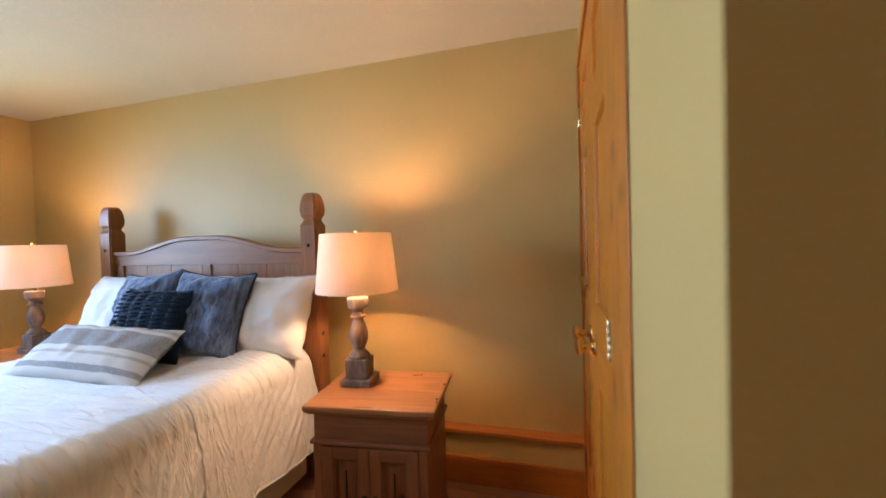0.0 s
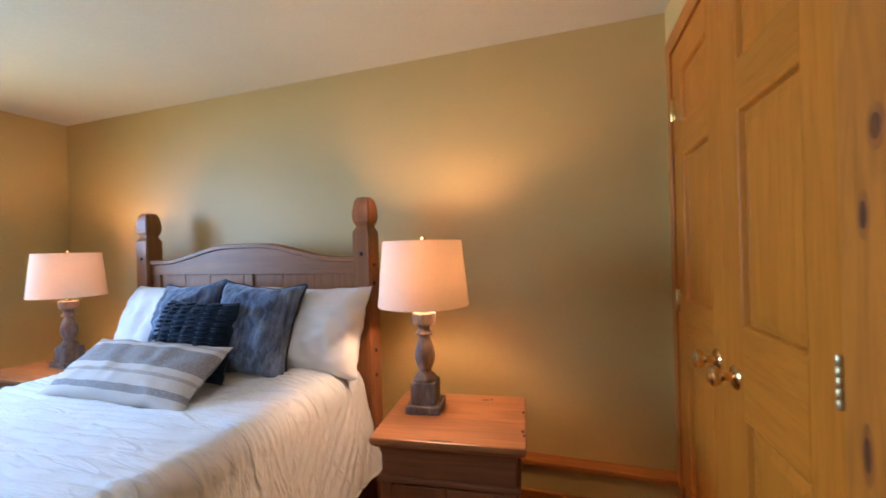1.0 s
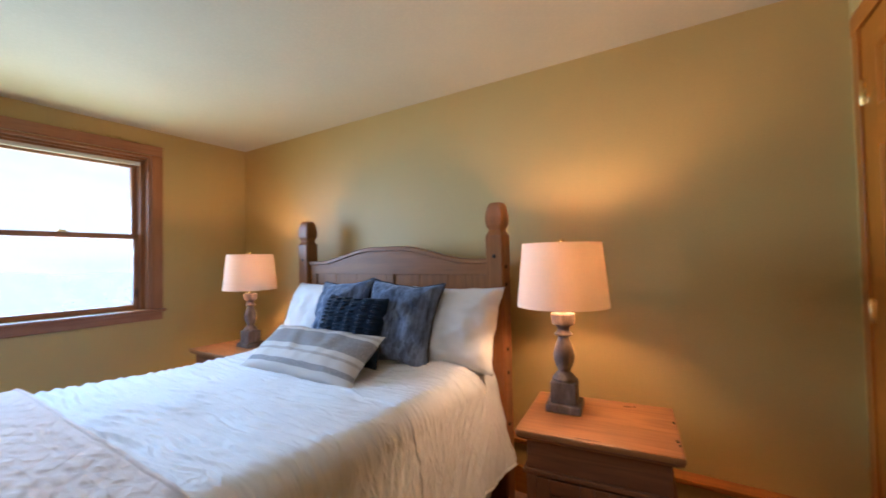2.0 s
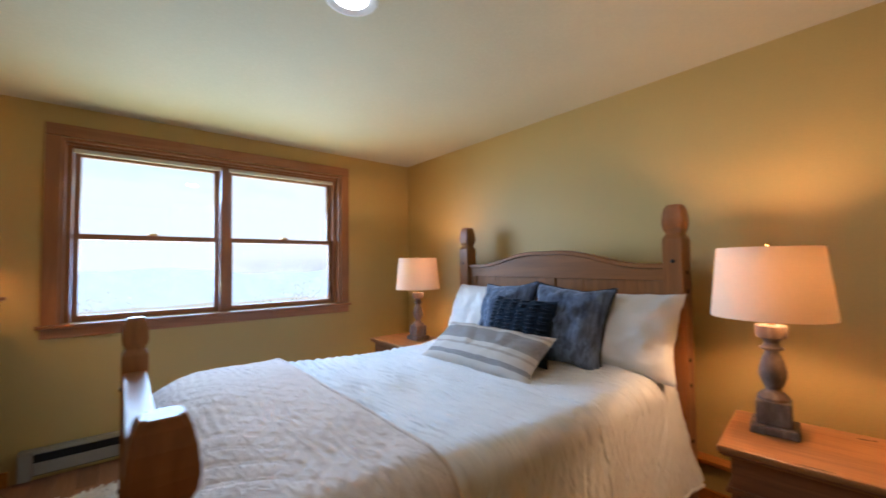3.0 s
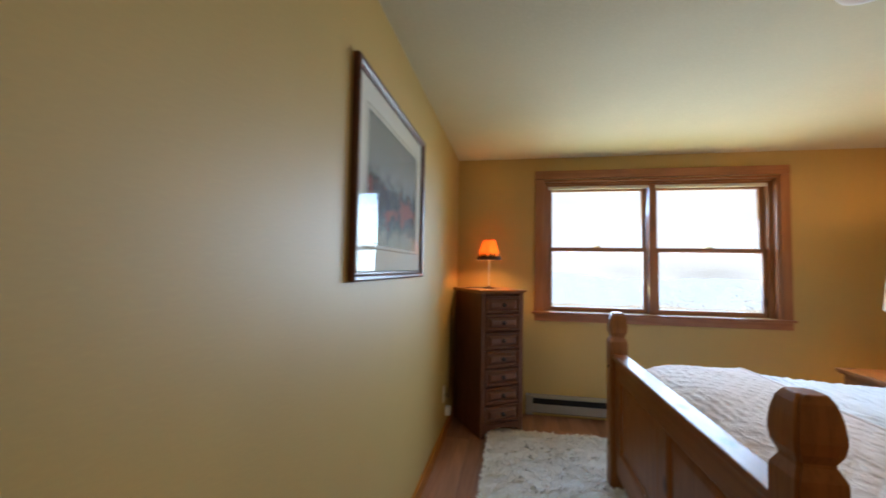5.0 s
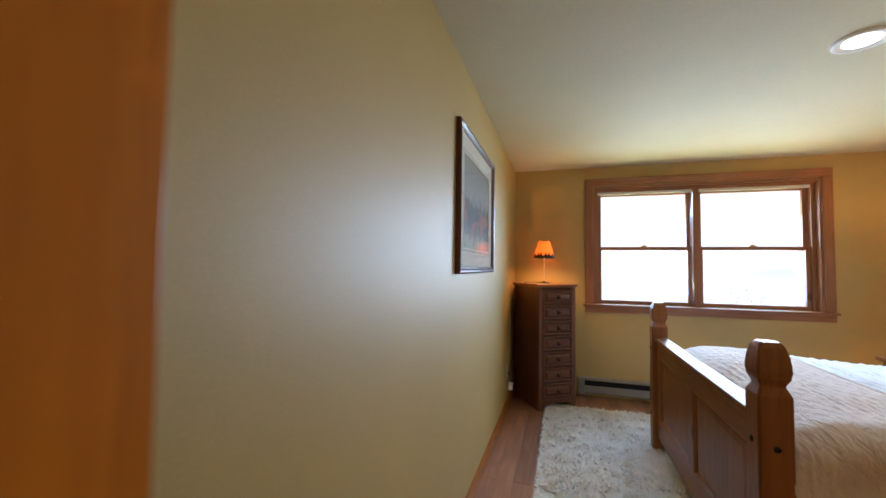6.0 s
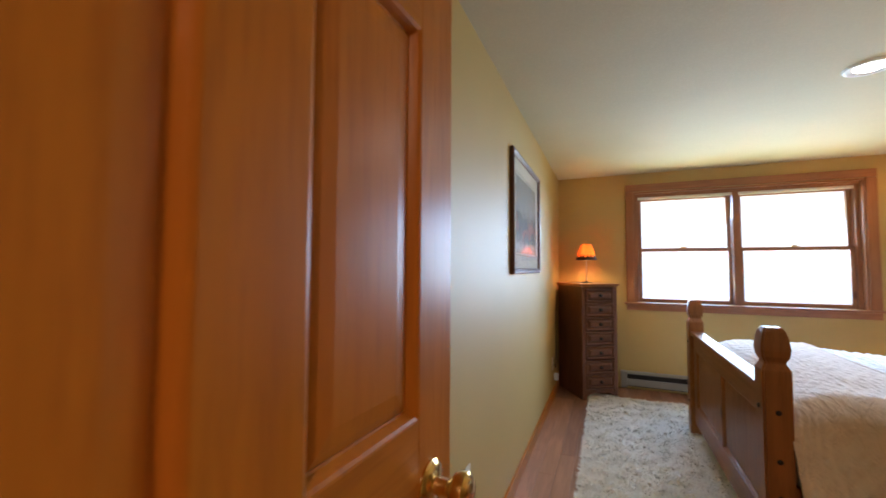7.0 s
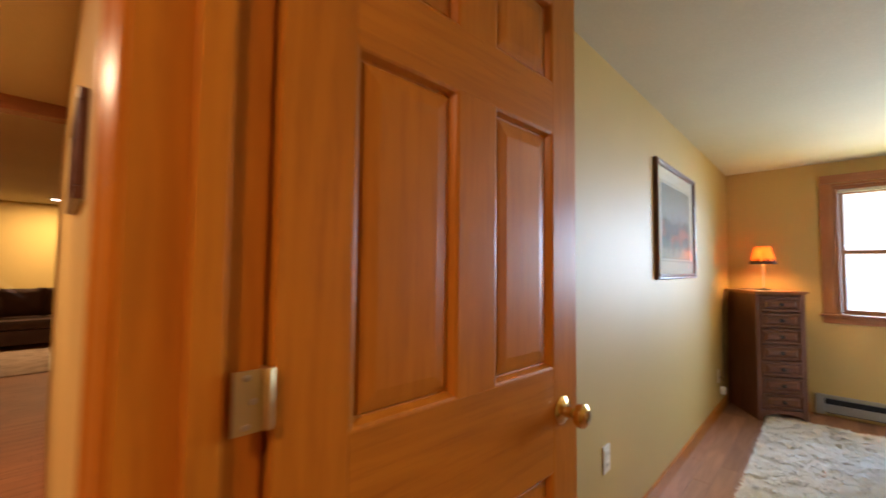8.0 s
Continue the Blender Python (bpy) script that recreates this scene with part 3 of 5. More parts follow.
for z in (0.24, 1.037, 1.805):
    hg = part("hinge", lathe(((0.0030, -0.044), (0.0030, 0.044)), 10), STEEL, D3, "worn brass butt hinge with five knuckles", True, pose(-0.003, 0.028, z))
    for k in range(5):
        part("knuckle", lathe(((0.0042, 0.0), (0.0050, 0.001), (0.0050, 0.0158), (0.0042, 0.0168)), 12), PALEBRASS, hg, smooth=True, at=pose(0, 0, -0.044 + 0.0177 * k))
single("wall_wardrobe_back", solid(E + 0.7, E + 0.745, ALCOVE_N + 0.115, N, 0, H), WALL, "painted back wall inside the wardrobe", "wall", "structure")

# ---- window ----
win = thing("window_1", pose(0, 0, 0), "double window with two pine-framed sash pairs, blinds up", "window", kind="structure")
CW = 0.075
SY0, SY1, SZ1 = -0.407, 1.349, 2.024        # sash opening inside the stops
part("casing", solid(W, W + 0.02, WIN_Y0 - CW, WIN_Y0 + 0.002, WIN_Z0, WIN_Z1 + 0.003, 0.004), TRIM["z"], win)
part("casing", solid(W, W + 0.02, WIN_Y1 - 0.002, WIN_Y1 + CW, WIN_Z0, WIN_Z1 + 0.003, 0.004), TRIM["z"], win)
part("casing", solid(W, W + 0.022, WIN_Y0 - CW, WIN_Y1 + CW, WIN_Z1 + 0.004, WIN_Z1 + CW + 0.004, 0.004), TRIM["y"], win)
part("sill", solid(W - 0.085, W + 0.034, WIN_Y0 - CW - 0.02, WIN_Y1 + CW + 0.02, WIN_Z0 - 0.022, WIN_Z0 - 0.0005, 0.006), TRIM["y"], win)
part("apron", solid(W, W + 0.018, WIN_Y0 - CW, WIN_Y1 + CW, WIN_Z0 - 0.082, WIN_Z0 - 0.0225, 0.004), TRIM["y"], win)
JX0, JX1 = W - 0.15, W + 0.004
part("jamb", solid(JX0, JX1, WIN_Y0, WIN_Y0 + 0.018, WIN_Z0, WIN_Z1, 0.001), TRIM["z"], win)
part("jamb", solid(JX0, JX1, WIN_Y1 - 0.018, WIN_Y1, WIN_Z0, WIN_Z1, 0.001), TRIM["z"], win)
part("jamb", solid(JX0, JX1, WIN_Y0 + 0.0185, WIN_Y1 - 0.0185, WIN_Z1 - 0.018, WIN_Z1, 0.001), TRIM["y"], win)
for y0, y1 in ((WIN_Y0 + 0.0185, SY0), (SY1, WIN_Y1 - 0.0185)):
    part("blind_stop", solid(JX0 + 0.001, W - 0.052, y0, y1, WIN_Z0, WIN_Z1 - 0.0185, 0.002), TRIM["z"], win)
part("blind_stop", solid(JX0 + 0.001, W - 0.058, SY0 + 0.0005, SY1 - 0.0005, SZ1, WIN_Z1 - 0.0185, 0.002), TRIM["y"], win)
part("head_stop", solid(W - 0.05, W - 0.03, WIN_Y0 + 0.019, WIN_Y1 - 0.019, WIN_Z1 - 0.034, WIN_Z1 - 0.0185, 0.002), TRIM["y"], win)
MID = 0.458
part("mullion", solid(JX0, W - 0.034, MID - 0.026, MID + 0.026, WIN_Z0, SZ1 - 0.0005, 0.003), TRIM["z"], win)
for a, b in ((SY0, MID - 0.026), (MID + 0.026, SY1)):
    for x, z0, z1, foot, head in ((W - 0.075, WIN_Z0 + 0.001, 1.474, 0.038, 0.036), (W - 0.112, 1.436, SZ1, 0.036, 0.04)):
        sash = part("sash", solid(x - 0.03, x, a + 0.003, a + 0.037, z0, z1, 0.002), TRIM["z"], win, "varnished pine sash")
        part("stile", solid(x - 0.03, x, b - 0.037, b - 0.003, z0, z1, 0.002), TRIM["z"], sash)
        part("rail", solid(x - 0.03, x, a + 0.0375, b - 0.0375, z0, z0 + foot, 0.002), TRIM["y"], sash)
        part("rail", solid(x - 0.03, x, a + 0.0375, b - 0.0375, z1 - head, z1, 0.002), TRIM["y"], sash)
        pane = part("pane", solid(x - 0.017, x - 0.013, a + 0.034, b - 0.034, z0 + foot - 0.004, z1 - head + 0.004), GLASS, sash, "clear glass pane")
        pane.visible_shadow = False
    lock = part("sash_lock", solid(W - 0.092, W - 0.068, (a + b) / 2 - 0.03, (a + b) / 2 + 0.03, 1.474, 1.483, 0.003), BRASS, win, "brass sash lock", True)
    part("lever", turn(solid(-0.006, 0.006, -0.018, 0.03, 0, 0.008, 0.002), pose(W - 0.078, (a + b) / 2, 1.483, 0, 0, 20)), BRASS, lock)
    part("stop_bead", solid(W - 0.074, W - 0.058, a, b, SZ1 - 0.028, SZ1 - 0.0005, 0.002), PLASTIC, win, "pale insect screen cassette")

# daylight in the window's opening: blue from the sky, falling; yellow-green from the sunlit meadow, rising
WIN_YC = (WIN_Y0 + WIN_Y1) / 2
lamp("sky_daylight", "AREA", SKY_W, (0.45, 0.70, 1.0), look((W - 0.19, WIN_YC, 1.47), (0, WIN_YC, 0.45)), 1.7, 1.08, 115)
lamp("meadow_daylight", "AREA", MEADOW_W, (0.97, 0.97, 0.50), look((W - 0.20, WIN_YC, 1.47), (0, WIN_YC, 2.9)), 1.7, 1.0, 130)

# baseboard heater under the window
heater = thing("baseboard_heater", pose(W, -0.60, 0), "grey-beige enamelled electric baseboard heater on the wall", "heater")
HL = 2.2
bm = bmesh.new()
prof = ((0.0, 0.03), (0.0, 0.185), (0.045, 0.185), (0.062, 0.170), (0.062, 0.166), (0.012, 0.160), (0.012, 0.03))
a = [bm.verts.new((x, 0.06, z)) for x, z in prof]
b = [bm.verts.new((x, HL - 0.06, z)) for x, z in prof]
for i in range(len(prof)):
    j = (i + 1) % len(prof)
    bm.faces.new((a[i], a[j], b[j], b[i]))
bm.faces.new(a[::-1])
bm.faces.new(b)
part("hood", bm, HEATER, heater)
part("front_panel", solid(0.05, 0.062, 0.061, HL - 0.061, 0.044, 0.114, 0.004), HEATER, heater)
part("element", solid(0.013, 0.045, 0.061, HL - 0.061, 0.035, 0.157), BLACK, heater, "dark finned heating element")
for y in (0.0, HL - 0.06):
    part("end_cap", solid(0.0, 0.066, y, y + 0.06, 0.02, 0.187, 0.006), HEATER, heater)

# ---- bed ----
HEADY, FOOTY = 1.965, -0.10
PX0, PX1 = -2.56, -1.052           # head posts
FX0, FX1 = -2.605, -1.07           # foot posts
bed = thing("bed", pose((PX0 + PX1) / 2, HEADY, 0), "waxed rustic pine bed with carved posts, arched headboard and panelled footboard", "bed")
BX, BY = (PX0 + PX1) / 2, HEADY


def bed_post(x, y, neck, top, name="post"):
    s = 0.049
    bm = prism(bmesh.new(), ((s, s, 0.0), (s, s, neck - 0.03), (s * 0.98, s * 0.98, neck - 0.02), (s * 0.74, s * 0.74, neck + 0.004), (s * 0.74, s * 0.74, neck + 0.010),
                             (s * 0.93, s * 0.93, neck + 0.030), (s * 1.0, s * 1.0, neck + 0.055), (s * 0.99, s * 0.99, top - 0.075), (s * 0.92, s * 0.92, top - 0.045), (s * 0.78, s * 0.78, top - 0.016), (s * 0.62, s * 0.62, top - 0.002), (s * 0.58, s * 0.58, top)))
    bmesh.ops.bevel(bm, geom=[e for e in bm.edges if abs((e.verts[0].co - e.verts[1].co).normalized().z) > 0.5], offset=0.007, segments=2, affect="EDGES")
    return part(name, bm, PINE["z"], bed, at=pose(x - BX, y - BY, 0))


def peg(post, x, y, z, rx=0, ry=0):
    part("peg", lathe(((0.0105, 0.0), (0.0095, 0.003), (0.006, 0.0055)), 10), BLACK, post, "dark domed iron stud", True, pose(x, y, z, rx, ry))


hp = [bed_post(x, HEADY, 1.385, 1.535) for x in (PX0, PX1)]
fp = [bed_post(x, FOOTY, 0.875, 1.022) for x in (FX0, FX1)]
for p in hp:
    peg(p, 0.0, -0.049, 1.255, 90)
    for s in (-1, 1):
        for z in (1.20, 1.11, 0.78, 0.66, 0.40):
            peg(p, s * 0.049, -0.012, z, 0, 90 * s)
for p in fp:
    for s in (-1, 1):
        for z in (0.69, 0.50, 0.36):
            peg(p, s * 0.049, 0.0, z, 0, 90 * s)
    for z in (0.70, 0.25):
        peg(p, 0.0, -0.049, z, 90)


def arched_rail(x0, x1, z_low, z_high, z0, y0, y1, cap):
    """A rail with a shallow double-curved top; a thicker moulded cap follows it."""
    bm, n = bmesh.new(), 40
    cols = []
    for i in range(n + 1):
        u = i / n
        s = max(0.0, min(1.0, (0.43 - abs(u - 0.5)) / 0.36))
        top = z_low + (z_high - z_low) * (s * s * (3 - 2 * s))
        zb, zt = (top - cap, top) if cap else (z0, top)
        cols.append([bm.verts.new((x0 + (x1 - x0) * u, y, z)) for y, z in ((y0, zb), (y1, zb), (y1, zt - 0.004), (y1 - 0.005, zt), (y0 + 0.005, zt), (y0, zt - 0.004))])
    for a, b in zip(cols, cols[1:]):
        for i in range(6):
            bm.faces.new((a[i], a[(i + 1) % 6], b[(i + 1) % 6], b[i]))
    bm.faces.new(cols[0][::-1])
    bm.faces.new(cols[-1])
    return bm


hx0, hx1 = PX0 + 0.0495 - BX, PX1 - 0.0495 - BX
part("headboard_rail", arched_rail(hx0, hx1, 1.222, 1.305, 1.158, -0.021, 0.021, 0), PINE["x"], bed, smooth=True)
part("headboard_cap", arched_rail(hx0, hx1, 1.245, 1.328, 0, -0.034, 0.034, 0.023), PINE["x"], bed, smooth=True)
part("headboard_bottom_rail", solid(hx0, hx1, -0.02, 0.02, 0.38, 0.52, 0.004), PINE["x"], bed)
nb = 3
wid = (hx1 - hx0) / 2
for k in range(2):
    x = hx0 + k * wid
    part("headboard_stile", solid(x + 0.0005, x + 0.06, -0.018, 0.018, 0.5205, 1.1575, 0.003), PINE["z"], bed)
    part("headboard_stile", solid(x + wid - 0.06, x + wid - 0.0005, -0.018, 0.018, 0.5205, 1.1575, 0.003), PINE["z"], bed)
    for j in range(nb):
        pw = (wid - 0.12) / nb
        part("headboard_board", solid(x + 0.06 + pw * j + 0.001, x + 0.06 + pw * (j + 1) - 0.001, -0.008, 0.008, 0.5205, 1.1575, 0.003), PINE["z"], bed)

fx0, fx1, fy = FX0 + 0.0495 - BX, FX1 - 0.0495 - BX, FOOTY - BY
part("footboard_cap", solid(fx0, fx1, fy - 0.04, fy + 0.04, 0.752, 0.782, 0.006), PINE["x"], bed)
part("footboard_rail", solid(fx0, fx1, fy - 0.02, fy + 0.02, 0.645, 0.7515, 0.003), PINE["x"], bed)
part("footboard_rail", solid(fx0, fx1, fy - 0.02, fy + 0.02, 0.10, 0.235, 0.003), PINE["x"], bed)
mid = (fx0 + fx1) / 2
for x0, x1 in ((fx0, fx0 + 0.08), (mid - 0.045, mid + 0.045), (fx1 - 0.08, fx1)):
    part("footboard_stile", solid(x0 + 0.0005, x1 - 0.0005, fy - 0.02, fy + 0.02, 0.2355, 0.6445, 0.003), PINE["z"], bed)
for x0, x1 in ((fx0 + 0.08, mid - 0.045), (mid + 0.045, fx1 - 0.08)):
    part("footboard_panel", turn(door_panel(x1 - x0, 0.409, 0.034), pose(x0, fy, 0.2355)), PINE["z"], bed)
for x in (PX0 + 0.012, PX1 - 0.012):
    part("side_rail", solid(x - BX - 0.016, x - BX + 0.016, fy + 0.05, -0.05, 0.24, 0.40, 0.004), PINE["y"], bed)

single("mattress", solid(-2.51, -1.115, -0.07, 1.90, 0.33, 0.655, 0.05), SHAM, "white mattress on the pine bed", "mattress", smooth=True)
single("bed_skirt", solid(-2.565, -1.06, 0.0, 1.86, 0.06, 0.325, 0.02), SKIRT, "cream cotton bed skirt below the mattress", "bed skirt")


def fbm(x, y, z=0.0, octaves=3):
    return noise.fractal(Vector((x, y, z)), 1.0, 2.0, octaves)


def draped(name, mat, y0, y1, rows, cols, lift, drop_w, drop_e, shaper, label, category, x0=-2.545, x1=-1.062, flare=0.10, seam=0.0):
    """A cover laid over the mattress: across it hangs down both sides; shaper(u, y, arc) gives its relief."""
    r = 0.10
    width = x1 - x0
    arc = math.pi / 2 * r
    total = drop_w + arc + (width - 2 * r) + arc + drop_e
    pts, nor = [], []
    for j in range(rows + 1):
        y = y0 + (y1 - y0) * j / rows
        t = (y + 0.1) / 2.0
        top = 0.704 + lift + 0.04 * max(0.0, 1 - t * 1.4) - 0.004 * math.cos(6 * y) - 0.075 * max(0.0, (0.17 - y) / 0.22) ** 2
        for i in range(cols + 1):
            s = total * i / cols
            if s < drop_w:
                d = drop_w - s
                p, q = (x0 - lift - flare * 0.4 * (d / 0.4) ** 1.2, top - r - d), (-1, 0)
            elif s < drop_w + arc:
                a = (s - drop_w) / r
                p, q = (x0 + r - (r + lift) * math.cos(a), top - r + r * math.sin(a)), (-math.cos(a), math.sin(a))
            elif s < drop_w + arc + width - 2 * r:
                p, q = (x0 + r + s - drop_w - arc, top), (0, 1)
            elif s < total - drop_e:
                a = (s - (total - drop_e - arc)) / r
                p, q = (x1 - r + (r + lift) * math.sin(a), top - r + r * math.cos(a)), (math.sin(a), math.cos(a))
            else:
                d = s - (total - drop_e)
                p, q = (x1 + lift + flare * (d / 0.4) ** 1.2, top - r - d), (1, 0)
            hang = max(0.0, drop_w - s, s - (total - drop_e)) / 0.4
            h = shaper(s, y, hang)
            pts.append((p[0] + q[0] * h, y + 0.012 * fbm(s * 3, y * 3, 4.0), p[1] + q[1] * h))
    faces = [(j * (cols + 1) + i, j * (cols + 1) + i + 1, (j + 1) * (cols + 1) + i + 1, (j + 1) * (cols + 1) + i) for j in range(rows) for i in range(cols)]
    me = bpy.data.meshes.new(name)
    me.from_pydata(pts, [], faces)
    me.materials.append(mat)
    me.polygons.foreach_set("use_smooth", [True] * len(faces))
    ob = new(name, me)
    th = ob.modifiers.new("thickness", "SOLIDIFY")
    th.thickness, th.offset = 0.012, -1
    for line in (range(rows * (cols + 1), (rows + 1) * (cols + 1), 3), range(cols, (rows + 1) * (cols + 1), 3 * (cols + 1)), range(0, (rows + 1) * (cols + 1), 3 * (cols + 1))):
        tube("hem", [pts[k] for k in line], 0.0065, mat, ob)
    if seam:
        j = round((seam - y0) / (y1 - y0) * rows)
        tube("seam", [pts[j * (cols + 1) + k] for k in range(round(cols * 0.72), cols + 1, 3)], 0.0055, mat, ob)
    return tagged(ob, label, category)


def ease(a, b, v):
    k = min(1.0, max(0.0, (v - a) / (b - a)))
    return k * k * (3 - 2 * k)


def crinkle(s, y, hang):
    """Crisp wandering creases across the bed that grow fainter and slant where the cover hangs; flat under the quilt, full at the head."""
    side = ease(0.0, 0.26, max(0.66 - s, s - 1.66))
    slant = y + 0.32 * hang + 0.05 * math.sin(1.9 * s + 0.6) + 0.05 * fbm(s * 1.6, y * 1.9, 7.0)
    wide = math.sin(slant * 118 + 4.5 * fbm(s * 2.4, y * 5.0, 1.0, 2)) * min(1.0, max(0.0, 0.55 + 1.5 * fbm(s * 2.6, y * 4.2, 11.0, 2)))
    fine = math.sin(slant * 232 + 5.5 * fbm(s * 4.2, y * 9.0, 4.0, 2)) * min(1.0, max(0.0, 0.5 + 1.7 * fbm(s * 4.0 + 5, y * 7.0, 13.0, 2)))
    puff = fbm(s * 1.2, y * 1.4, 3.0, 2)
    fold = fbm(s * 0.7 + 3, slant * 4.6, 5.0, 3) * min(hang * 1.5, 1.0)
    open_part = ease(0.40, 0.56, y)
    full = 0.042 * ease(1.42, 1.74, y) * (1 - 0.5 * side)
    return (0.0072 * wide + 0.0038 * fine) * (1 - 0.5 * side) * (0.15 + 0.85 * open_part) + 0.014 * puff * (0.3 + 0.7 * open_part) + 0.034 * fold + full


def quilting(s, y, hang):
    """Pairs of crossed stitched lines, shallow padding between, fine puckers and loose creases across."""
    wob = 0.012 * fbm(s * 5, y * 5)
    a = abs(math.sin((s + y * 1.15 + wob) * math.pi / 0.095))
    b = abs(math.sin((s - y * 1.15 + wob) * math.pi / 0.095))
    a2 = abs(math.sin((s + y * 1.15 + wob + 0.016) * math.pi / 0.095))
    b2 = abs(math.sin((s - y * 1.15 + wob + 0.016) * math.pi / 0.095))
    pad = min(a, b, a2, b2, 0.5) ** 0.5
    pucker = fbm(s * 22, y * 48, 2.0, 2)
    crease = math.sin((y + 0.04 * fbm(s * 1.8, y * 2.4)) * 190 + 5 * fbm(s * 3.0, y * 6.0, 6.0, 2)) * min(1.0, max(0.0, 0.35 + 1.6 * fbm(s * 2.8, y * 5.0, 15.0, 2)))
    edge = min(1.0, max(0.0, (0.49 - y) / 0.03))
    fold = fbm(s * 0.6, (y + 0.45 * hang) * 5.5, 8.0, 3) * min(hang * 1.5, 1.0)
    return (0.0054 * pad + 0.0007 * pucker + 0.0020 * crease + 0.014 * fbm(s * 1.6, y * 1.8, 9.0) + 0.058 * fold) * (0.3 + 0.7 * edge) + 0.012


draped("duvet", DUVET, -0.045, 1.895, 460, 320, 0.0, 0.36, 0.36, crinkle, "white crinkled cotton duvet spread over the bed", "duvet", seam=1.22)
draped("quilt", QUILT, -0.05, 0.492, 190, 420, 0.018, 0.33, 0.33, quilting, "pale blush stitched quilt folded across the bed's foot", "quilt", flare=0.12)


def cushion(name, w, h, puff, mat, m, label, corner=0.06, n=34, wrinkle=0.008, seed=0.0, trim=None, ribs=0):
    """A stuffed cushion: x across, z up, puffed along y, with pulled-out corners and a seam all round."""
    ob = thing(name, m, label, "pillow")
    bm = bmesh.new()
    for side in (-1, 1):
        grid = []
        for j in range(n + 1):
            row = []
            for i in range(n + 1):
                u, v = 2 * i / n - 1, 2 * j / n - 1
                pin = 1 - corner * ((1 - u * u) * abs(v) ** 3)
                pin2 = 1 - corner * ((1 - v * v) * abs(u) ** 3)
                t = max(0.0, (1 - abs(u) ** 2.6)) ** 0.5 * max(0.0, (1 - abs(v) ** 2.6)) ** 0.5
                rad = 1.0 + 0.3 * (abs(u) * abs(v)) ** 2
                crease = fbm(u * 2.3 * w * 3 + seed, v * 2.3 * h * 3, seed + side, 3) * wrinkle * (0.35 + t)
                pull = 0.5 * wrinkle * math.sin(14 * math.atan2(v, u) + seed) * max(0.0, (abs(u) * abs(v))) * t
                rib = 0.0
                if ribs and side < 0:
                    band = math.sin(u * ribs * math.pi)
                    knotty = math.sin(v * 44 + 3 * math.floor((u + 1) * ribs))
                    rib = 0.010 * t * max(0, band) ** 0.5 * (0.6 + 0.4 * knotty)
                wob = 0.02 * w * fbm(u * 1.9 + seed, v * 1.9, seed + 3.0, 2)
                row.append(bm.verts.new((u * w / 2 * pin2 + wob, side * (puff / 2 * t / rad + crease + pull + rib) if 0 < i < n and 0 < j < n else 0.0, h / 2 + v * h / 2 * pin + 0.018 * h * fbm(u * 2.3, v * 2.3 + seed, seed, 2))))
            grid.append(row)
        for a, b in zip(grid, grid[1:]):
            for i in range(n):
                bm.faces.new((a[i], a[i + 1], b[i + 1], b[i]))
    bmesh.ops.remove_doubles(bm, verts=bm.verts, dist=0.0004)
    part("cover", bm, mat, ob, smooth=True)
    if trim:
        pts = []
        for u, v in [(-1 + 2 * k / 10, -1) for k in range(10)] + [(1, -1 + 2 * k / 10) for k in range(10)] + [(1 - 2 * k / 10, 1) for k in range(10)] + [(-1, 1 - 2 * k / 10) for k in range(11)]:
            pin = 1 - corner * ((1 - u * u) * abs(v) ** 3)
            pin2 = 1 - corner * ((1 - v * v) * abs(u) ** 3)
            pts.append((u * w / 2 * pin2 + 0.02 * w * fbm(u * 1.9 + seed, v * 1.9, seed + 3.0, 2), 0, h / 2 + v * h / 2 * pin + 0.018 * h * fbm(u * 2.3, v * 2.3 + seed, seed, 2)))
        tube("piping", pts, 0.005, trim, ob)
    return ob


cushion("bed_pillow", 0.66, 0.44, 0.23, SHAM, pose(-1.322, 1.75, 0.69, -22, 0, 1), "plump white cotton pillow leaning on the headboard", seed=1.0, wrinkle=0.014, corner=0.09)
cushion("bed_pillow", 0.66, 0.44, 0.23, SHAM, pose(-2.27, 1.75, 0.69, -22, 0, -2), "plump white cotton pillow leaning on the headboard", seed=2.2, wrinkle=0.014, corner=0.09)
cushion("velvet_cushion", 0.45, 0.45, 0.20, VELVET, pose(-1.505, 1.625, 0.70, -18, 3, 4), "slate blue velvet cushion with dark piping", seed=3.7, trim=PIPING, wrinkle=0.017, corner=0.13)
cushion("velvet_cushion", 0.45, 0.45, 0.20, VELVET, pose(-1.935, 1.64, 0.70, -18, -4, -3), "slate blue velvet cushion with dark piping", seed=5.1, trim=PIPING, wrinkle=0.017, corner=0.13)
knit = cushion("knit_cushion", 0.42, 0.36, 0.15, KNIT, pose(-1.715, 1.505, 0.71, -18, 1, 2), "dark navy cushion with ruffled knit rows", seed=6.3, n=40)
rng = random.Random(21)
bm = bmesh.new()
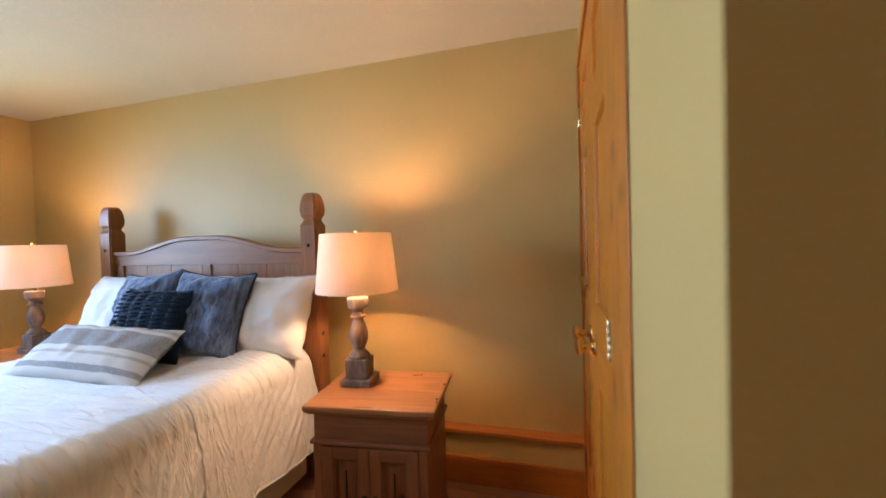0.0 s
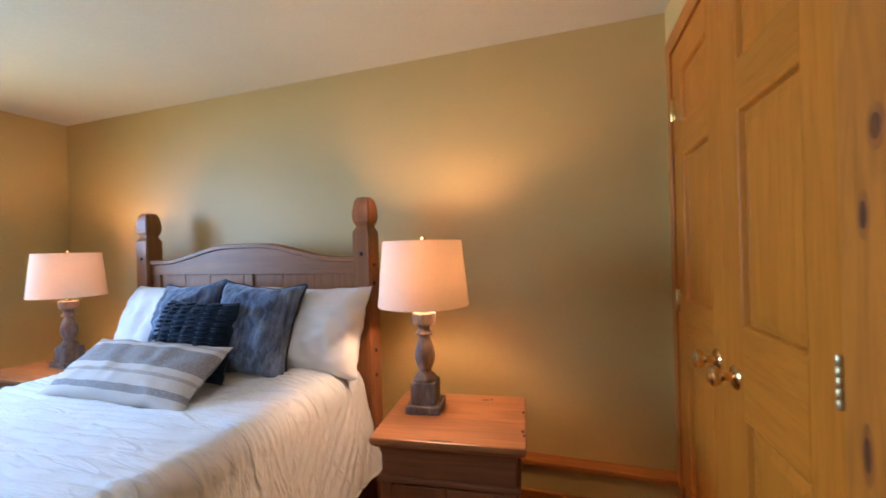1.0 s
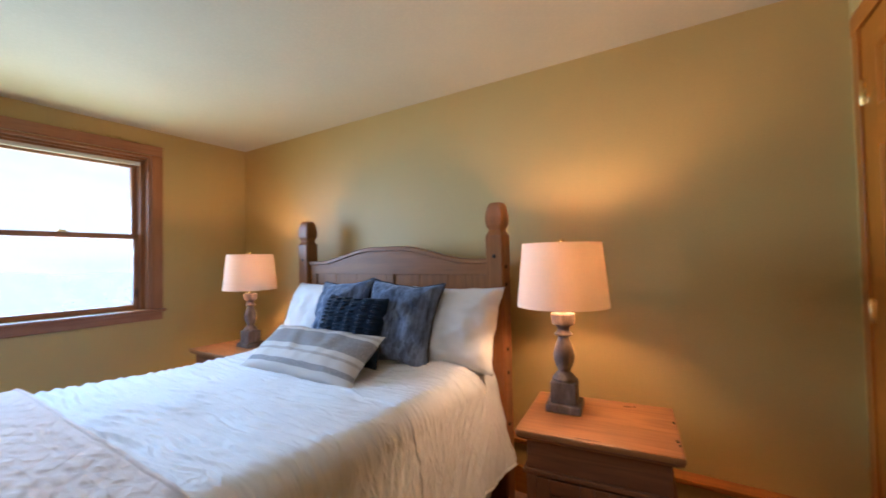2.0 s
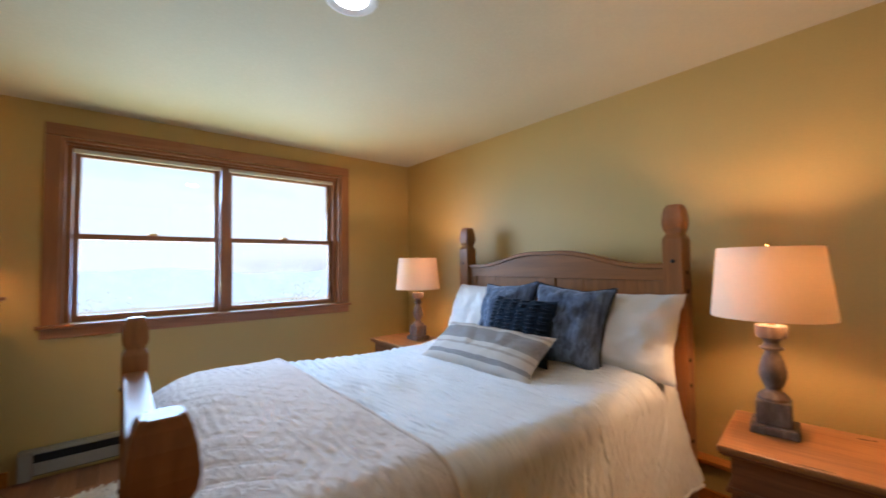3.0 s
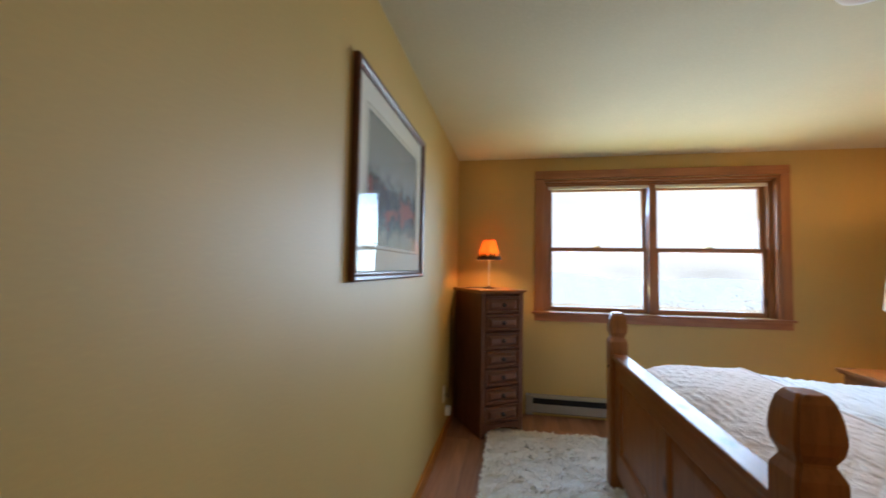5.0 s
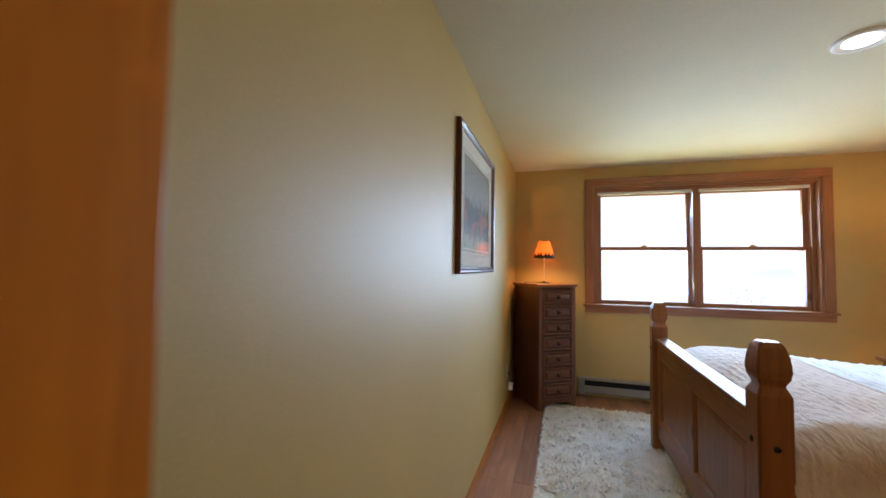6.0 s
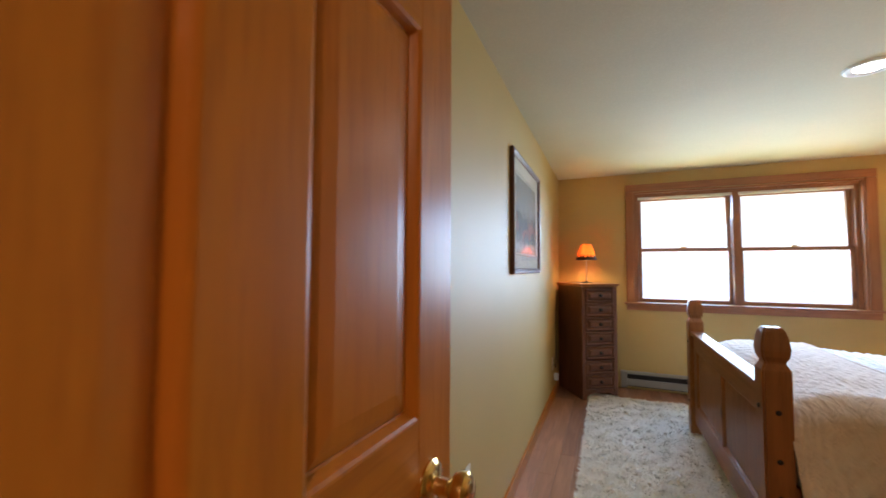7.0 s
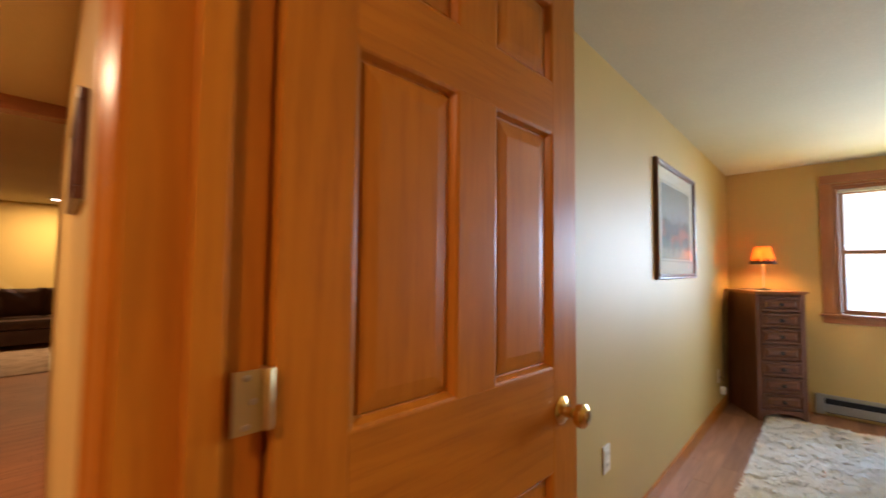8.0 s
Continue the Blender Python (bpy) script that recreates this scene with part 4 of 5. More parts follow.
for c in range(6):
    u0 = -0.80 + 1.6 * c / 5 + rng.uniform(-0.02, 0.02)
    for k in range(15):
        v = -0.70 + 1.6 * k / 14 + rng.uniform(-0.03, 0.03)
        ring = []
        for q in range(9):
            u = u0 + (q / 8 - 0.5) * 0.27 + rng.uniform(-0.012, 0.012)
            t = max(0.0, 1 - abs(u) ** 2.6) ** 0.5 * max(0.0, 1 - abs(v) ** 2.6) ** 0.5 / (1 + 0.3 * (u * v) ** 2)
            arch = math.sin(math.pi * q / 8)
            centre = Vector((u * 0.21, -0.075 * t - 0.013 * arch, 0.18 + v * 0.18 - 0.006 * arch + rng.uniform(-0.0015, 0.0015)))
            rad = 0.0030 + 0.0032 * arch
            ring.append([bm.verts.new(centre + Vector((0, rad * math.cos(a), rad * math.sin(a)))) for a in (0, 1.26, 2.51, 3.77, 5.03)])
        for a, b in zip(ring, ring[1:]):
            for q in range(5):
                bm.faces.new((a[q], a[(q + 1) % 5], b[(q + 1) % 5], b[q]))
tagged(part("ruffle_trim", bm, KNIT, knit, "dark looped knit ruffles", True), kind="stuff")
cushion("lumbar_cushion", 0.78, 0.31, 0.13, STRIPED, pose(-1.825, 1.262, 0.698, -54, 1, 2), "long striped grey and cream linen cushion", seed=7.7, corner=0.08, wrinkle=0.009)


# ---- bedside tables ----
def nightstand(m, label):
    ns = thing("nightstand", m, label, "nightstand", "bedside tables")
    w, d, h = 0.53, 0.44, 0.63
    part("tabletop", box(solid(-w / 2, w / 2, -d / 2, d / 2, h - 0.022, h, 0.007), -w / 2 + 0.012, w / 2 - 0.012, -d / 2 + 0.012, d / 2 - 0.005, h - 0.036, h - 0.0225, 0.004), ORANGE["x"], ns)
    part("edge_bead", solid(-w / 2 + 0.005, w / 2 - 0.005, -d / 2 + 0.005, d / 2, h - 0.0285, h - 0.0222, 0.002), REDPINE["x"], ns)
    for x, y, lx, ly, a in ((0.10, 0.165, 0.020, 0.005, 4), (0.125, 0.172, 0.006, 0.008, 30), (0.252, -0.10, 0.006, 0.013, 8), (0.256, -0.13, 0.004, 0.010, -10), (0.254, 0.06, 0.004, 0.016, 4), (-0.02, -0.205, 0.05, 0.002, 1)):
        part("dent", turn(lathe(((1.0, -0.0004), (0.8, 0.0005)), 10), pose(x, y, h, 0, 0, a) @ Matrix.Diagonal((lx, ly, 1, 1))), DARKGAP, ns, "dark worn dent")
    bx, by = w / 2 - 0.035, d / 2 - 0.03
    part("frieze", solid(-bx, bx, -by, by, 0.49, h - 0.0365, 0.002), REDPINE["x"], ns)
    part("moulding", solid(-bx - 0.014, bx + 0.014, -by - 0.014, by, 0.473, 0.4895, 0.005), REDPINE["x"], ns)
    part("body", solid(-bx, bx, -by + 0.002, by, 0.06, 0.4725, 0.003), REDPINE["z"], ns)
    part("plinth", solid(-bx - 0.01, bx + 0.01, -by - 0.01, by, 0.0, 0.0595, 0.005), REDPINE["x"], ns)
    for s in (-1, 1):
        part("corner_stile", solid(min(s * bx, s * (bx - 0.035)), max(s * bx, s * (bx - 0.035)), -by - 0.012, -by + 0.0015, 0.06, 0.4725, 0.003), REDPINE["z"], ns)
        x0, x1 = (-bx + 0.036, -0.001) if s < 0 else (0.001, bx - 0.036)
        dr = part("door", solid(x0, x0 + 0.045, -by - 0.014, -by + 0.0015, 0.065, 0.468, 0.002), REDPINE["z"], ns)
        part("stile", solid(x1 - 0.045, x1, -by - 0.014, -by + 0.0015, 0.065, 0.468, 0.002), REDPINE["z"], dr)
        part("rail", solid(x0 + 0.0455, x1 - 0.0455, -by - 0.014, -by + 0.0015, 0.423, 0.468, 0.002), REDPINE["x"], dr)
        part("rail", solid(x0 + 0.0455, x1 - 0.0455, -by - 0.014, -by + 0.0015, 0.065, 0.115, 0.002), REDPINE["x"], dr)
        part("panel", turn(door_panel(x1 - x0 - 0.091, 0.307, 0.024), pose(x0 + 0.0455, -by + 0.0005, 0.1155)), REDPINE["z"], dr)
        part("crack", solid((x0 + x1) / 2 - 0.0012, (x0 + x1) / 2 + 0.0012, -by - 0.0125, -by - 0.0025, 0.165, 0.375), DARKGAP, dr, "dark joint between the panel's boards")
        part("drop_handle", lathe(((0.016, 0), (0.014, 0.004), (0.006, 0.008), (0.009, 0.018), (0.004, 0.022)), 14), BLACK, dr, "black iron drop handle", True, pose(s * 0.022, -by - 0.014, 0.27, 90))
    return ns


nightstand(pose(-0.515, 1.665, 0, 0, 0, 6.5), "rustic pine bedside cabinet with two panelled doors")
nightstand(pose(-3.02, 1.71, 0, 0, 0, 0), "rustic pine bedside cabinet in the window corner")


def table_lamp(m, label):
    tl = thing("table_lamp", m, label, "table lamp", "bedside lamps")
    part("foot", solid(-0.068, 0.068, -0.068, 0.068, 0, 0.03, 0.005), LAMPBASE, tl)
    part("block", solid(-0.05, 0.05, -0.05, 0.05, 0.0305, 0.115, 0.005), LAMPBASE, tl)
    part("baluster", lathe(((0.047, 0.1155), (0.048, 0.125), (0.038, 0.138), (0.026, 0.148), (0.024, 0.156), (0.033, 0.175), (0.041, 0.200), (0.042, 0.222), (0.034, 0.255), (0.023, 0.282), (0.021, 0.292),
                            (0.035, 0.298), (0.036, 0.304), (0.027, 0.310), (0.022, 0.322), (0.026, 0.332), (0.044, 0.342), (0.047, 0.358), (0.047, 0.382), (0.043, 0.386))), LAMPBASE, tl, "turned distressed grey wood", True)
    part("neck", lathe(((0.012, 0.3862), (0.012, 0.40), (0.006, 0.403), (0.006, 0.44), (0.017, 0.442), (0.017, 0.515), (0.013, 0.518)), 14), BRASS, tl, "brass stem and lamp holder", True)
    part("bulb", lathe(((0.012, 0.5185), (0.016, 0.528), (0.028, 0.552), (0.030, 0.566), (0.026, 0.582), (0.016, 0.594), (0.005, 0.598)), 18), BULB, tl, "lit warm bulb", True)
    z0, z1, r0, r1 = 0.415, 0.672, 0.182, 0.158
    bm, n = bmesh.new(), 64
    rings = [[bm.verts.new((r * math.cos(2 * math.pi * i / n), r * math.sin(2 * math.pi * i / n), z)) for i in range(n)] for r, z in ((r0 - 0.002, z0), (r0, z0), (r0, z0 + 0.004), (r1, z1 - 0.004), (r1, z1), (r1 - 0.002, z1), (r1 - 0.002, z1 - 0.004), (r0 - 0.002, z0 + 0.004))]
    for k in range(8):
        a, b = rings[k], rings[(k + 1) % 8]
        for i in range(n):
            bm.faces.new((a[i], a[(i + 1) % n], b[(i + 1) % n], b[i]))
    shade = part("shade", bm, SHADE, tl, "tapered pale linen drum shade", True)
    spider = part("spider", solid(-r1, r1, -0.0015, 0.0015, z1 - 0.012, z1 - 0.009), STEEL, tl)
    part("wire", solid(-0.0015, 0.0015, -r1, r1, z1 - 0.0125, z1 - 0.0095), STEEL, spider)
    part("harp", lathe(((0.002, 0.600), (0.002, z1 - 0.009)), 8), STEEL, tl)
    part("finial", lathe(((0.004, z1 - 0.009), (0.004, z1 + 0.004), (0.009, z1 + 0.010), (0.004, z1 + 0.018)), 12), BRASS, tl, "small brass finial", True)
    return tl


WARM = (1.0, 0.57, 0.25)
LAMPS = ((-0.648, 1.70, 0.6305, 8, BULB_W), (-2.955, 1.76, 0.6305, 0, BULB_W * 0.62))
for x, y, z, a, watts in LAMPS:
    table_lamp(pose(x, y, z, 0, 0, a), "turned grey wood table lamp with a lit linen shade")
    lamp("bulb_light", "POINT", watts, WARM, pose(x, y, z + 0.562), 0.042)


# ---- chest of drawers in the corner ----
def chest_of_drawers(m):
    ch = thing("chest_of_drawers", m, "tall narrow dark pine chest with seven drawers", "chest of drawers")
    w, d, h = 0.37, 0.47, 1.108
    part("top", box(solid(-w / 2 - 0.025, w / 2 + 0.025, -d / 2 - 0.025, d / 2 + 0.01, h - 0.018, h, 0.006), -w / 2 - 0.012, w / 2 + 0.012, -d / 2 - 0.012, d / 2, h - 0.03, h - 0.0185, 0.004), ORANGE["x"], ch)
    for s in (-1, 1):
        part("side", solid(min(s * w / 2, s * (w / 2 - 0.018)), max(s * w / 2, s * (w / 2 - 0.018)), -d / 2 + 0.002, d / 2, 0.0, h - 0.0305, 0.003), DARKPINE["z"], ch)
        part("front_stile", solid(min(s * (w / 2 + 0.002), s * (w / 2 - 0.034)), max(s * (w / 2 + 0.002), s * (w / 2 - 0.034)), -d / 2 - 0.012, -d / 2 + 0.0015, 0.0, h - 0.0305, 0.004), DARKPINE["z"], ch)
    part("back", solid(-w / 2 + 0.0185, w / 2 - 0.0185, d / 2 - 0.012, d / 2 - 0.001, 0.05, h - 0.031), DARKPINE["z"], ch)
    part("carcass", solid(-w / 2 + 0.0185, w / 2 - 0.0185, -d / 2 + 0.02, d / 2 - 0.0125, 0.08, h - 0.031), DARKPINE["x"], ch)
    bm = bmesh.new()
    n = 16
    lo, hi = [], []
    for i in range(n + 1):
        u = i / n
        x = -w / 2 + 0.0345 + (w - 0.069) * u
        zb = 0.03 + 0.035 * math.sin(math.pi * u) ** 0.6
        lo.append([bm.verts.new((x, y, zb)) for y in (-d / 2 - 0.008, -d / 2 + 0.01)])
        hi.append([bm.verts.new((x, y, 0.094)) for y in (-d / 2 - 0.008, -d / 2 + 0.01)])
    for i in range(n):
        bm.faces.new((lo[i][0], lo[i + 1][0], hi[i + 1][0], hi[i][0]))
        bm.faces.new((lo[i][1], lo[i + 1][1], hi[i + 1][1], hi[i][1]))
        bm.faces.new((lo[i][0], lo[i][1], lo[i + 1][1], lo[i + 1][0]))
        bm.faces.new((hi[i][0], hi[i][1], hi[i + 1][1], hi[i + 1][0]))
    part("plinth", bm, DARKPINE["x"], ch)
    z0, z1, k = 0.10, h - 0.045, 7
    step = (z1 - z0) / k
    fw = w - 0.072
    for i in range(k):
        za, zb = z0 + i * step + 0.006, z0 + (i + 1) * step - 0.006
        fh = zb - za
        bm = bmesh.new()
        rings = []
        for inset, y in ((0, 0.0), (0.0, -0.015), (0.003, -0.020), (0.008, -0.022), (0.013, -0.020), (0.017, -0.010), (0.024, -0.008), (0.030, -0.012), (0.040, -0.025), (0.047, -0.028)):
            rings.append([bm.verts.new((x, -d / 2 + y, z)) for x, z in ((-fw / 2 + inset, za + inset), (fw / 2 - inset, za + inset), (fw / 2 - inset, zb - inset), (-fw / 2 + inset, zb - inset))])
        for a, b in zip(rings, rings[1:]):
            for q in range(4):
                bm.faces.new((a[q], a[(q + 1) % 4], b[(q + 1) % 4], b[q]))
        bm.faces.new(rings[-1])
        bm.faces.new(rings[0][::-1])
        drawer = part("drawer", bm, DARKPINE["x"], ch)
        part("drawer_pull", lathe(((0.017, 0), (0.015, 0.004), (0.006, 0.008), (0.010, 0.018), (0.011, 0.022), (0.005, 0.027)), 14), BLACK, drawer, "black iron pull", True, pose(0, -d / 2 - 0.028, (za + zb) / 2, 90))
    return ch


ANG = 123.0
CH = Vector((-3.37, -0.925, 0))
chest_of_drawers(pose(CH.x, CH.y, 0, 0, 0, ANG))


def accent_lamp(m):
    al = thing("accent_lamp", m, "small metal lamp with lit amber shade and tree silhouettes", "table lamp")
    part("foot", lathe(((0.055, 0), (0.055, 0.005), (0.045, 0.010), (0.012, 0.014), (0.008, 0.02)), 26), BLACK, al, "dark metal foot", True)
    part("stem", lathe(((0.005, 0.0202), (0.005, 0.10), (0.008, 0.104), (0.005, 0.108), (0.005, 0.16), (0.008, 0.165), (0.005, 0.17), (0.005, 0.26)), 12), STEEL, al, "slim twisted metal stem", True)
    part("bulb", lathe(((0.008, 0.2605), (0.018, 0.285), (0.020, 0.298), (0.016, 0.312), (0.005, 0.322)), 14), BULB, al, "lit warm bulb", True)
    z0, z1, r0, r1 = 0.245, 0.400, 0.100, 0.052
    bm, n = bmesh.new(), 48
    rings = [[bm.verts.new((r * math.cos(2 * math.pi * i / n), r * math.sin(2 * math.pi * i / n), z)) for i in range(n)] for r, z in ((r0 - 0.002, z0), (r0, z0), (r1, z1), (r1 - 0.002, z1))]
    for k in range(4):
        a, b = rings[k], rings[(k + 1) % 4]
        for i in range(n):
            bm.faces.new((a[i], a[(i + 1) % n], b[(i + 1) % n], b[i]))
    part("shade", bm, AMBERSHADE, al, "amber parchment shade", True)
    # cut-out silhouettes round the lower edge
    bm = bmesh.new()
    rng = random.Random(5)
    m_ = 96
    low, high = [], []
    for i in range(m_):
        a = 2 * math.pi * i / m_
        hgt = 0.017 + (0.030 * (1 - abs((i % 12) - 3) / 2.2) if (i % 12) in (2, 3, 4) else 0.022 if (i % 12) in (8, 9, 7) else 0.0) + rng.uniform(0, 0.004)
        for ring, z in ((low, 0.004), (high, hgt)):
            r = r0 + (r1 - r0) * z / (z1 - z0) + 0.0012
            ring.append(bm.verts.new((r * math.cos(a), r * math.sin(a), z0 + z)))
    for i in range(m_):
        bm.faces.new((low[i], low[(i + 1) % m_], high[(i + 1) % m_], high[i]))
    part("silhouette_band", bm, BLACK, al, "dark tree-line silhouette")
    part("fringe", hoop(((r0 + 0.0005, z0 - 0.010), (r0 + 0.003, z0 - 0.004), (r0 + 0.002, z0 + 0.006), (r0 + 0.0005, z0 - 0.002)), 48), BLACK, al, "dark laced rim")
    part("ring", hoop(((r1 + 0.0005, z1 + 0.0005), (r1 + 0.002, z1 - 0.001), (r1 + 0.002, z1 + 0.002), (r1 - 0.001, z1 + 0.002)), 32), BLACK, al)
    return al


AL = Vector((-3.36, -0.915, 1.1085))
accent_lamp(pose(*AL))
lamp("accent_bulb_light", "POINT", ACCENT_W, (1.0, 0.58, 0.2), pose(AL.x, AL.y, AL.z + 0.298), 0.034)

# ---- picture ----
pic = thing("framed_print", pose(-1.70, S + 0.001, 1.222, 0, 0, 180), "framed autumn landscape print under glass with cream mat", "picture")
PW, PH, FW = 0.93, 0.735, 0.034


def frame_bar(length):
    """A moulded frame bar, mitred: profile across, stepping up towards the outside."""
    prof = ((0.0, 0.0), (0.0, 0.020), (0.006, 0.026), (0.016, 0.024), (0.024, 0.016), (0.030, 0.016), (FW, 0.011), (FW, 0.0))
    bm = bmesh.new()
    a = [bm.verts.new((p, -q, p)) for p, q in prof]
    b = [bm.verts.new((length - p, -q, p)) for p, q in prof]
    for i in range(len(prof)):
        j = (i + 1) % len(prof)
        bm.faces.new((a[i], a[j], b[j], b[i]))
    return bm


# local: x across, z up, the front looks towards local -y before the half turn
for bm, m in ((frame_bar(PW), pose(-PW / 2, 0, 0)), (frame_bar(PW), pose(PW / 2, 0, PH, 0, 180, 0)), (frame_bar(PH), pose(PW / 2, 0, 0, 0, -90, 0)), (frame_bar(PH), pose(-PW / 2, 0, PH, 0, 90, 0))):
    part("frame_bar", turn(bm, m), FRAMEWOOD["x"], pic)
part("backing", solid(-PW / 2 + 0.01, PW / 2 - 0.01, -0.004, -0.001, 0.01, PH - 0.01), MAT, pic)
mw = 0.095
mb = bmesh.new()
for x0, x1, z0, z1 in ((-PW / 2 + 0.02, PW / 2 - 0.02, 0.02, FW + mw), (-PW / 2 + 0.02, PW / 2 - 0.02, PH - FW - mw, PH - 0.02), (-PW / 2 + 0.02, -PW / 2 + FW + mw, FW + mw, PH - FW - mw), (PW / 2 - FW - mw, PW / 2 - 0.02, FW + mw, PH - FW - mw)):
    box(mb, x0, x1, -0.008, -0.006, z0, z1)
part("mat_board", mb, MAT, pic, "cream mat board")
lb = bmesh.new()
q = FW + mw - 0.016
for x0, x1, z0, z1 in ((-PW / 2 + q, PW / 2 - q, q, q + 0.004), (-PW / 2 + q, PW / 2 - q, PH - q - 0.004, PH - q), (-PW / 2 + q, -PW / 2 + q + 0.004, q, PH - q), (PW / 2 - q - 0.004, PW / 2 - q, q, PH - q)):
    box(lb, x0, x1, -0.0088, -0.0082, z0, z1)
part("mat_line", lb, MATLINE, pic)
part("print", solid(-PW / 2 + FW + mw - 0.005, PW / 2 - FW - mw + 0.005, -0.0058, -0.0045, FW + mw - 0.005, PH - FW - mw + 0.005), PRINT, pic, "muted landscape print")
part("glazing", solid(-PW / 2 + 0.022, PW / 2 - 0.022, -0.0125, -0.0105, 0.022, PH - 0.022), PICTUREGLASS, pic, "glass pane").visible_shadow = False


# a small dark-framed picture on the hall wall, seen from its side
hall_pic = thing("hall_picture", pose(HX0 + 0.001, -1.86, 1.42), "small dark-framed picture on the hall wall", "picture")
for y0, y1, z0, z1 in ((-0.2, 0.2, 0, 0.03), (-0.2, 0.2, 0.22, 0.25), (-0.2, -0.17, 0.0304, 0.2196), (0.17, 0.2, 0.0304, 0.2196)):
    part("frame_bar", solid(0, 0.02, y0, y1, z0, z1, 0.003), FRAMEWOOD["y"], hall_pic)
part("mat_board", solid(0.002, 0.008, -0.171, 0.171, 0.029, 0.221), MAT, hall_pic, "cream mat board")

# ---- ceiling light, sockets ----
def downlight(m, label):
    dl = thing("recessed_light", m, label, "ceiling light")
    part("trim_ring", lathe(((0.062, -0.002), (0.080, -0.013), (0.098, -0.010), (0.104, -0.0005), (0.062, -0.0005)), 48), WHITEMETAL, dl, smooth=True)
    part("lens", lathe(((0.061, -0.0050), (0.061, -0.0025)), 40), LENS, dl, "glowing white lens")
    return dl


downlight(pose(-1.63, 0.505, H), "round white recessed ceiling light, switched on")
lamp("downlight", "AREA", DOWN_W, (1.0, 0.93, 0.82), pose(-1.63, 0.505, H - 0.016), 0.15)
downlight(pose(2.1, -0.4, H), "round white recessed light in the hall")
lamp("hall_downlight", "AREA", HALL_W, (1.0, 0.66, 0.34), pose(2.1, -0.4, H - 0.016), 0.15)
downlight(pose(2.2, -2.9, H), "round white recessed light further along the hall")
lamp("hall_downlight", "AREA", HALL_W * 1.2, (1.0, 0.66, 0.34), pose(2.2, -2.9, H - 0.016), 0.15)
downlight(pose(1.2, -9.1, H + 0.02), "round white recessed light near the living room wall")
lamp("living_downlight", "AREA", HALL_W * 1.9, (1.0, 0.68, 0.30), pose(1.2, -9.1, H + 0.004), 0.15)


def wall_plate(m, label):
    pl = thing("outlet", m, label, "outlet")
    part("plate", solid(-0.036, 0.036, 0, 0.006, -0.058, 0.058, 0.003), PLASTIC, pl)
    for z in (-0.024, 0.024):
        so = part("socket", solid(-0.016, 0.016, 0.006, 0.0085, z - 0.015, z + 0.015, 0.002), PLASTIC, pl)
        for x in (-0.006, 0.006):
            part("slot", solid(x - 0.0012, x + 0.0012, 0.0082, 0.0088, z - 0.006, z + 0.006), DARKGAP, so)
    return pl


wall_plate(pose(-0.50, S + 0.0005, 0.44), "ivory double socket on the ochre wall")
wall_plate(pose(-3.02, S + 0.0005, 0.33), "ivory double socket beside the tall chest")
plug = thing("plug_adapter", pose(-3.05, S + 0.012, 0.20), "white plug-in adapter hanging on the cord", "plug")
part("housing", solid(-0.025, 0.025, 0.0, 0.04, -0.032, 0.032, 0.008), WHITEMETAL, plug, smooth=True)
tube("lamp_cord", [(AL.x - 0.05, AL.y, AL.z + 0.006), (-3.38, -1.0, 1.114), (-3.36, -1.12, 1.112), (-3.335, -1.20, 1.06), (-3.30, -1.22, 0.8), (-3.24, -1.21, 0.5), (-3.12, -1.20, 0.24), (-3.05, -1.205, 0.34), (-3.02, -1.215, 0.31)], 0.003, CORD, label="black lamp cord running down behind the chest", category="cord")

# ---- rug: a shag of short twisted tufts on a woven ground ----
RX0, RX1, RY0, RY1 = -3.27, -1.25, -0.89, 0.62
rug = thing("rug", pose(0, 0, 0), "ivory wool shag rug on the wooden floor", "rug")
part("backing", solid(RX0 + 0.01, RX1 - 0.01, RY0 + 0.01, RY1 - 0.01, 0.0, 0.010), RUG, rug)
rng = np.random.default_rng(4)
count = 42000
cx = rng.uniform(RX0 + 0.012, RX1 - 0.012, count)
cy = RY0 + 0.012 + (RY1 - RY0 - 0.024) * rng.uniform(0, 1, count) ** 1.5
ang, lean = rng.uniform(0, 2 * np.pi, count), rng.uniform(0.014, 0.036, count)
hgt, wd = rng.uniform(0.012, 0.026, count), rng.uniform(0.003, 0.006, count)
clump = np.sin(cx * 23 + 2 * np.sin(cy * 17)) * np.sin(cy * 27 + 2 * np.sin(cx * 13))
hgt *= 1 + 0.35 * clump
dx, dy = np.cos(ang), np.sin(ang)
verts = np.empty((count, 4, 3))
verts[:, 0] = np.stack((cx - dy * wd, cy + dx * wd, np.full(count, 0.006)), 1)
verts[:, 1] = np.stack((cx + dy * wd, cy - dx * wd, np.full(count, 0.006)), 1)
verts[:, 2] = np.stack((cx + dx * lean + dy * wd, cy + dy * lean - dx * wd, hgt), 1)
verts[:, 3] = np.stack((cx + dx * lean - dy * wd, cy + dy * lean + dx * wd, hgt), 1)
me = bpy.data.meshes.new("pile")
me.from_pydata(verts.reshape(-1, 3).tolist(), [], np.arange(count * 4).reshape(-1, 4).tolist())
me.materials.append(RUG)
pile = new("wool_pile", me)
pile.parent = rug
tagged(pile, "ivory twisted wool pile", kind="stuff")


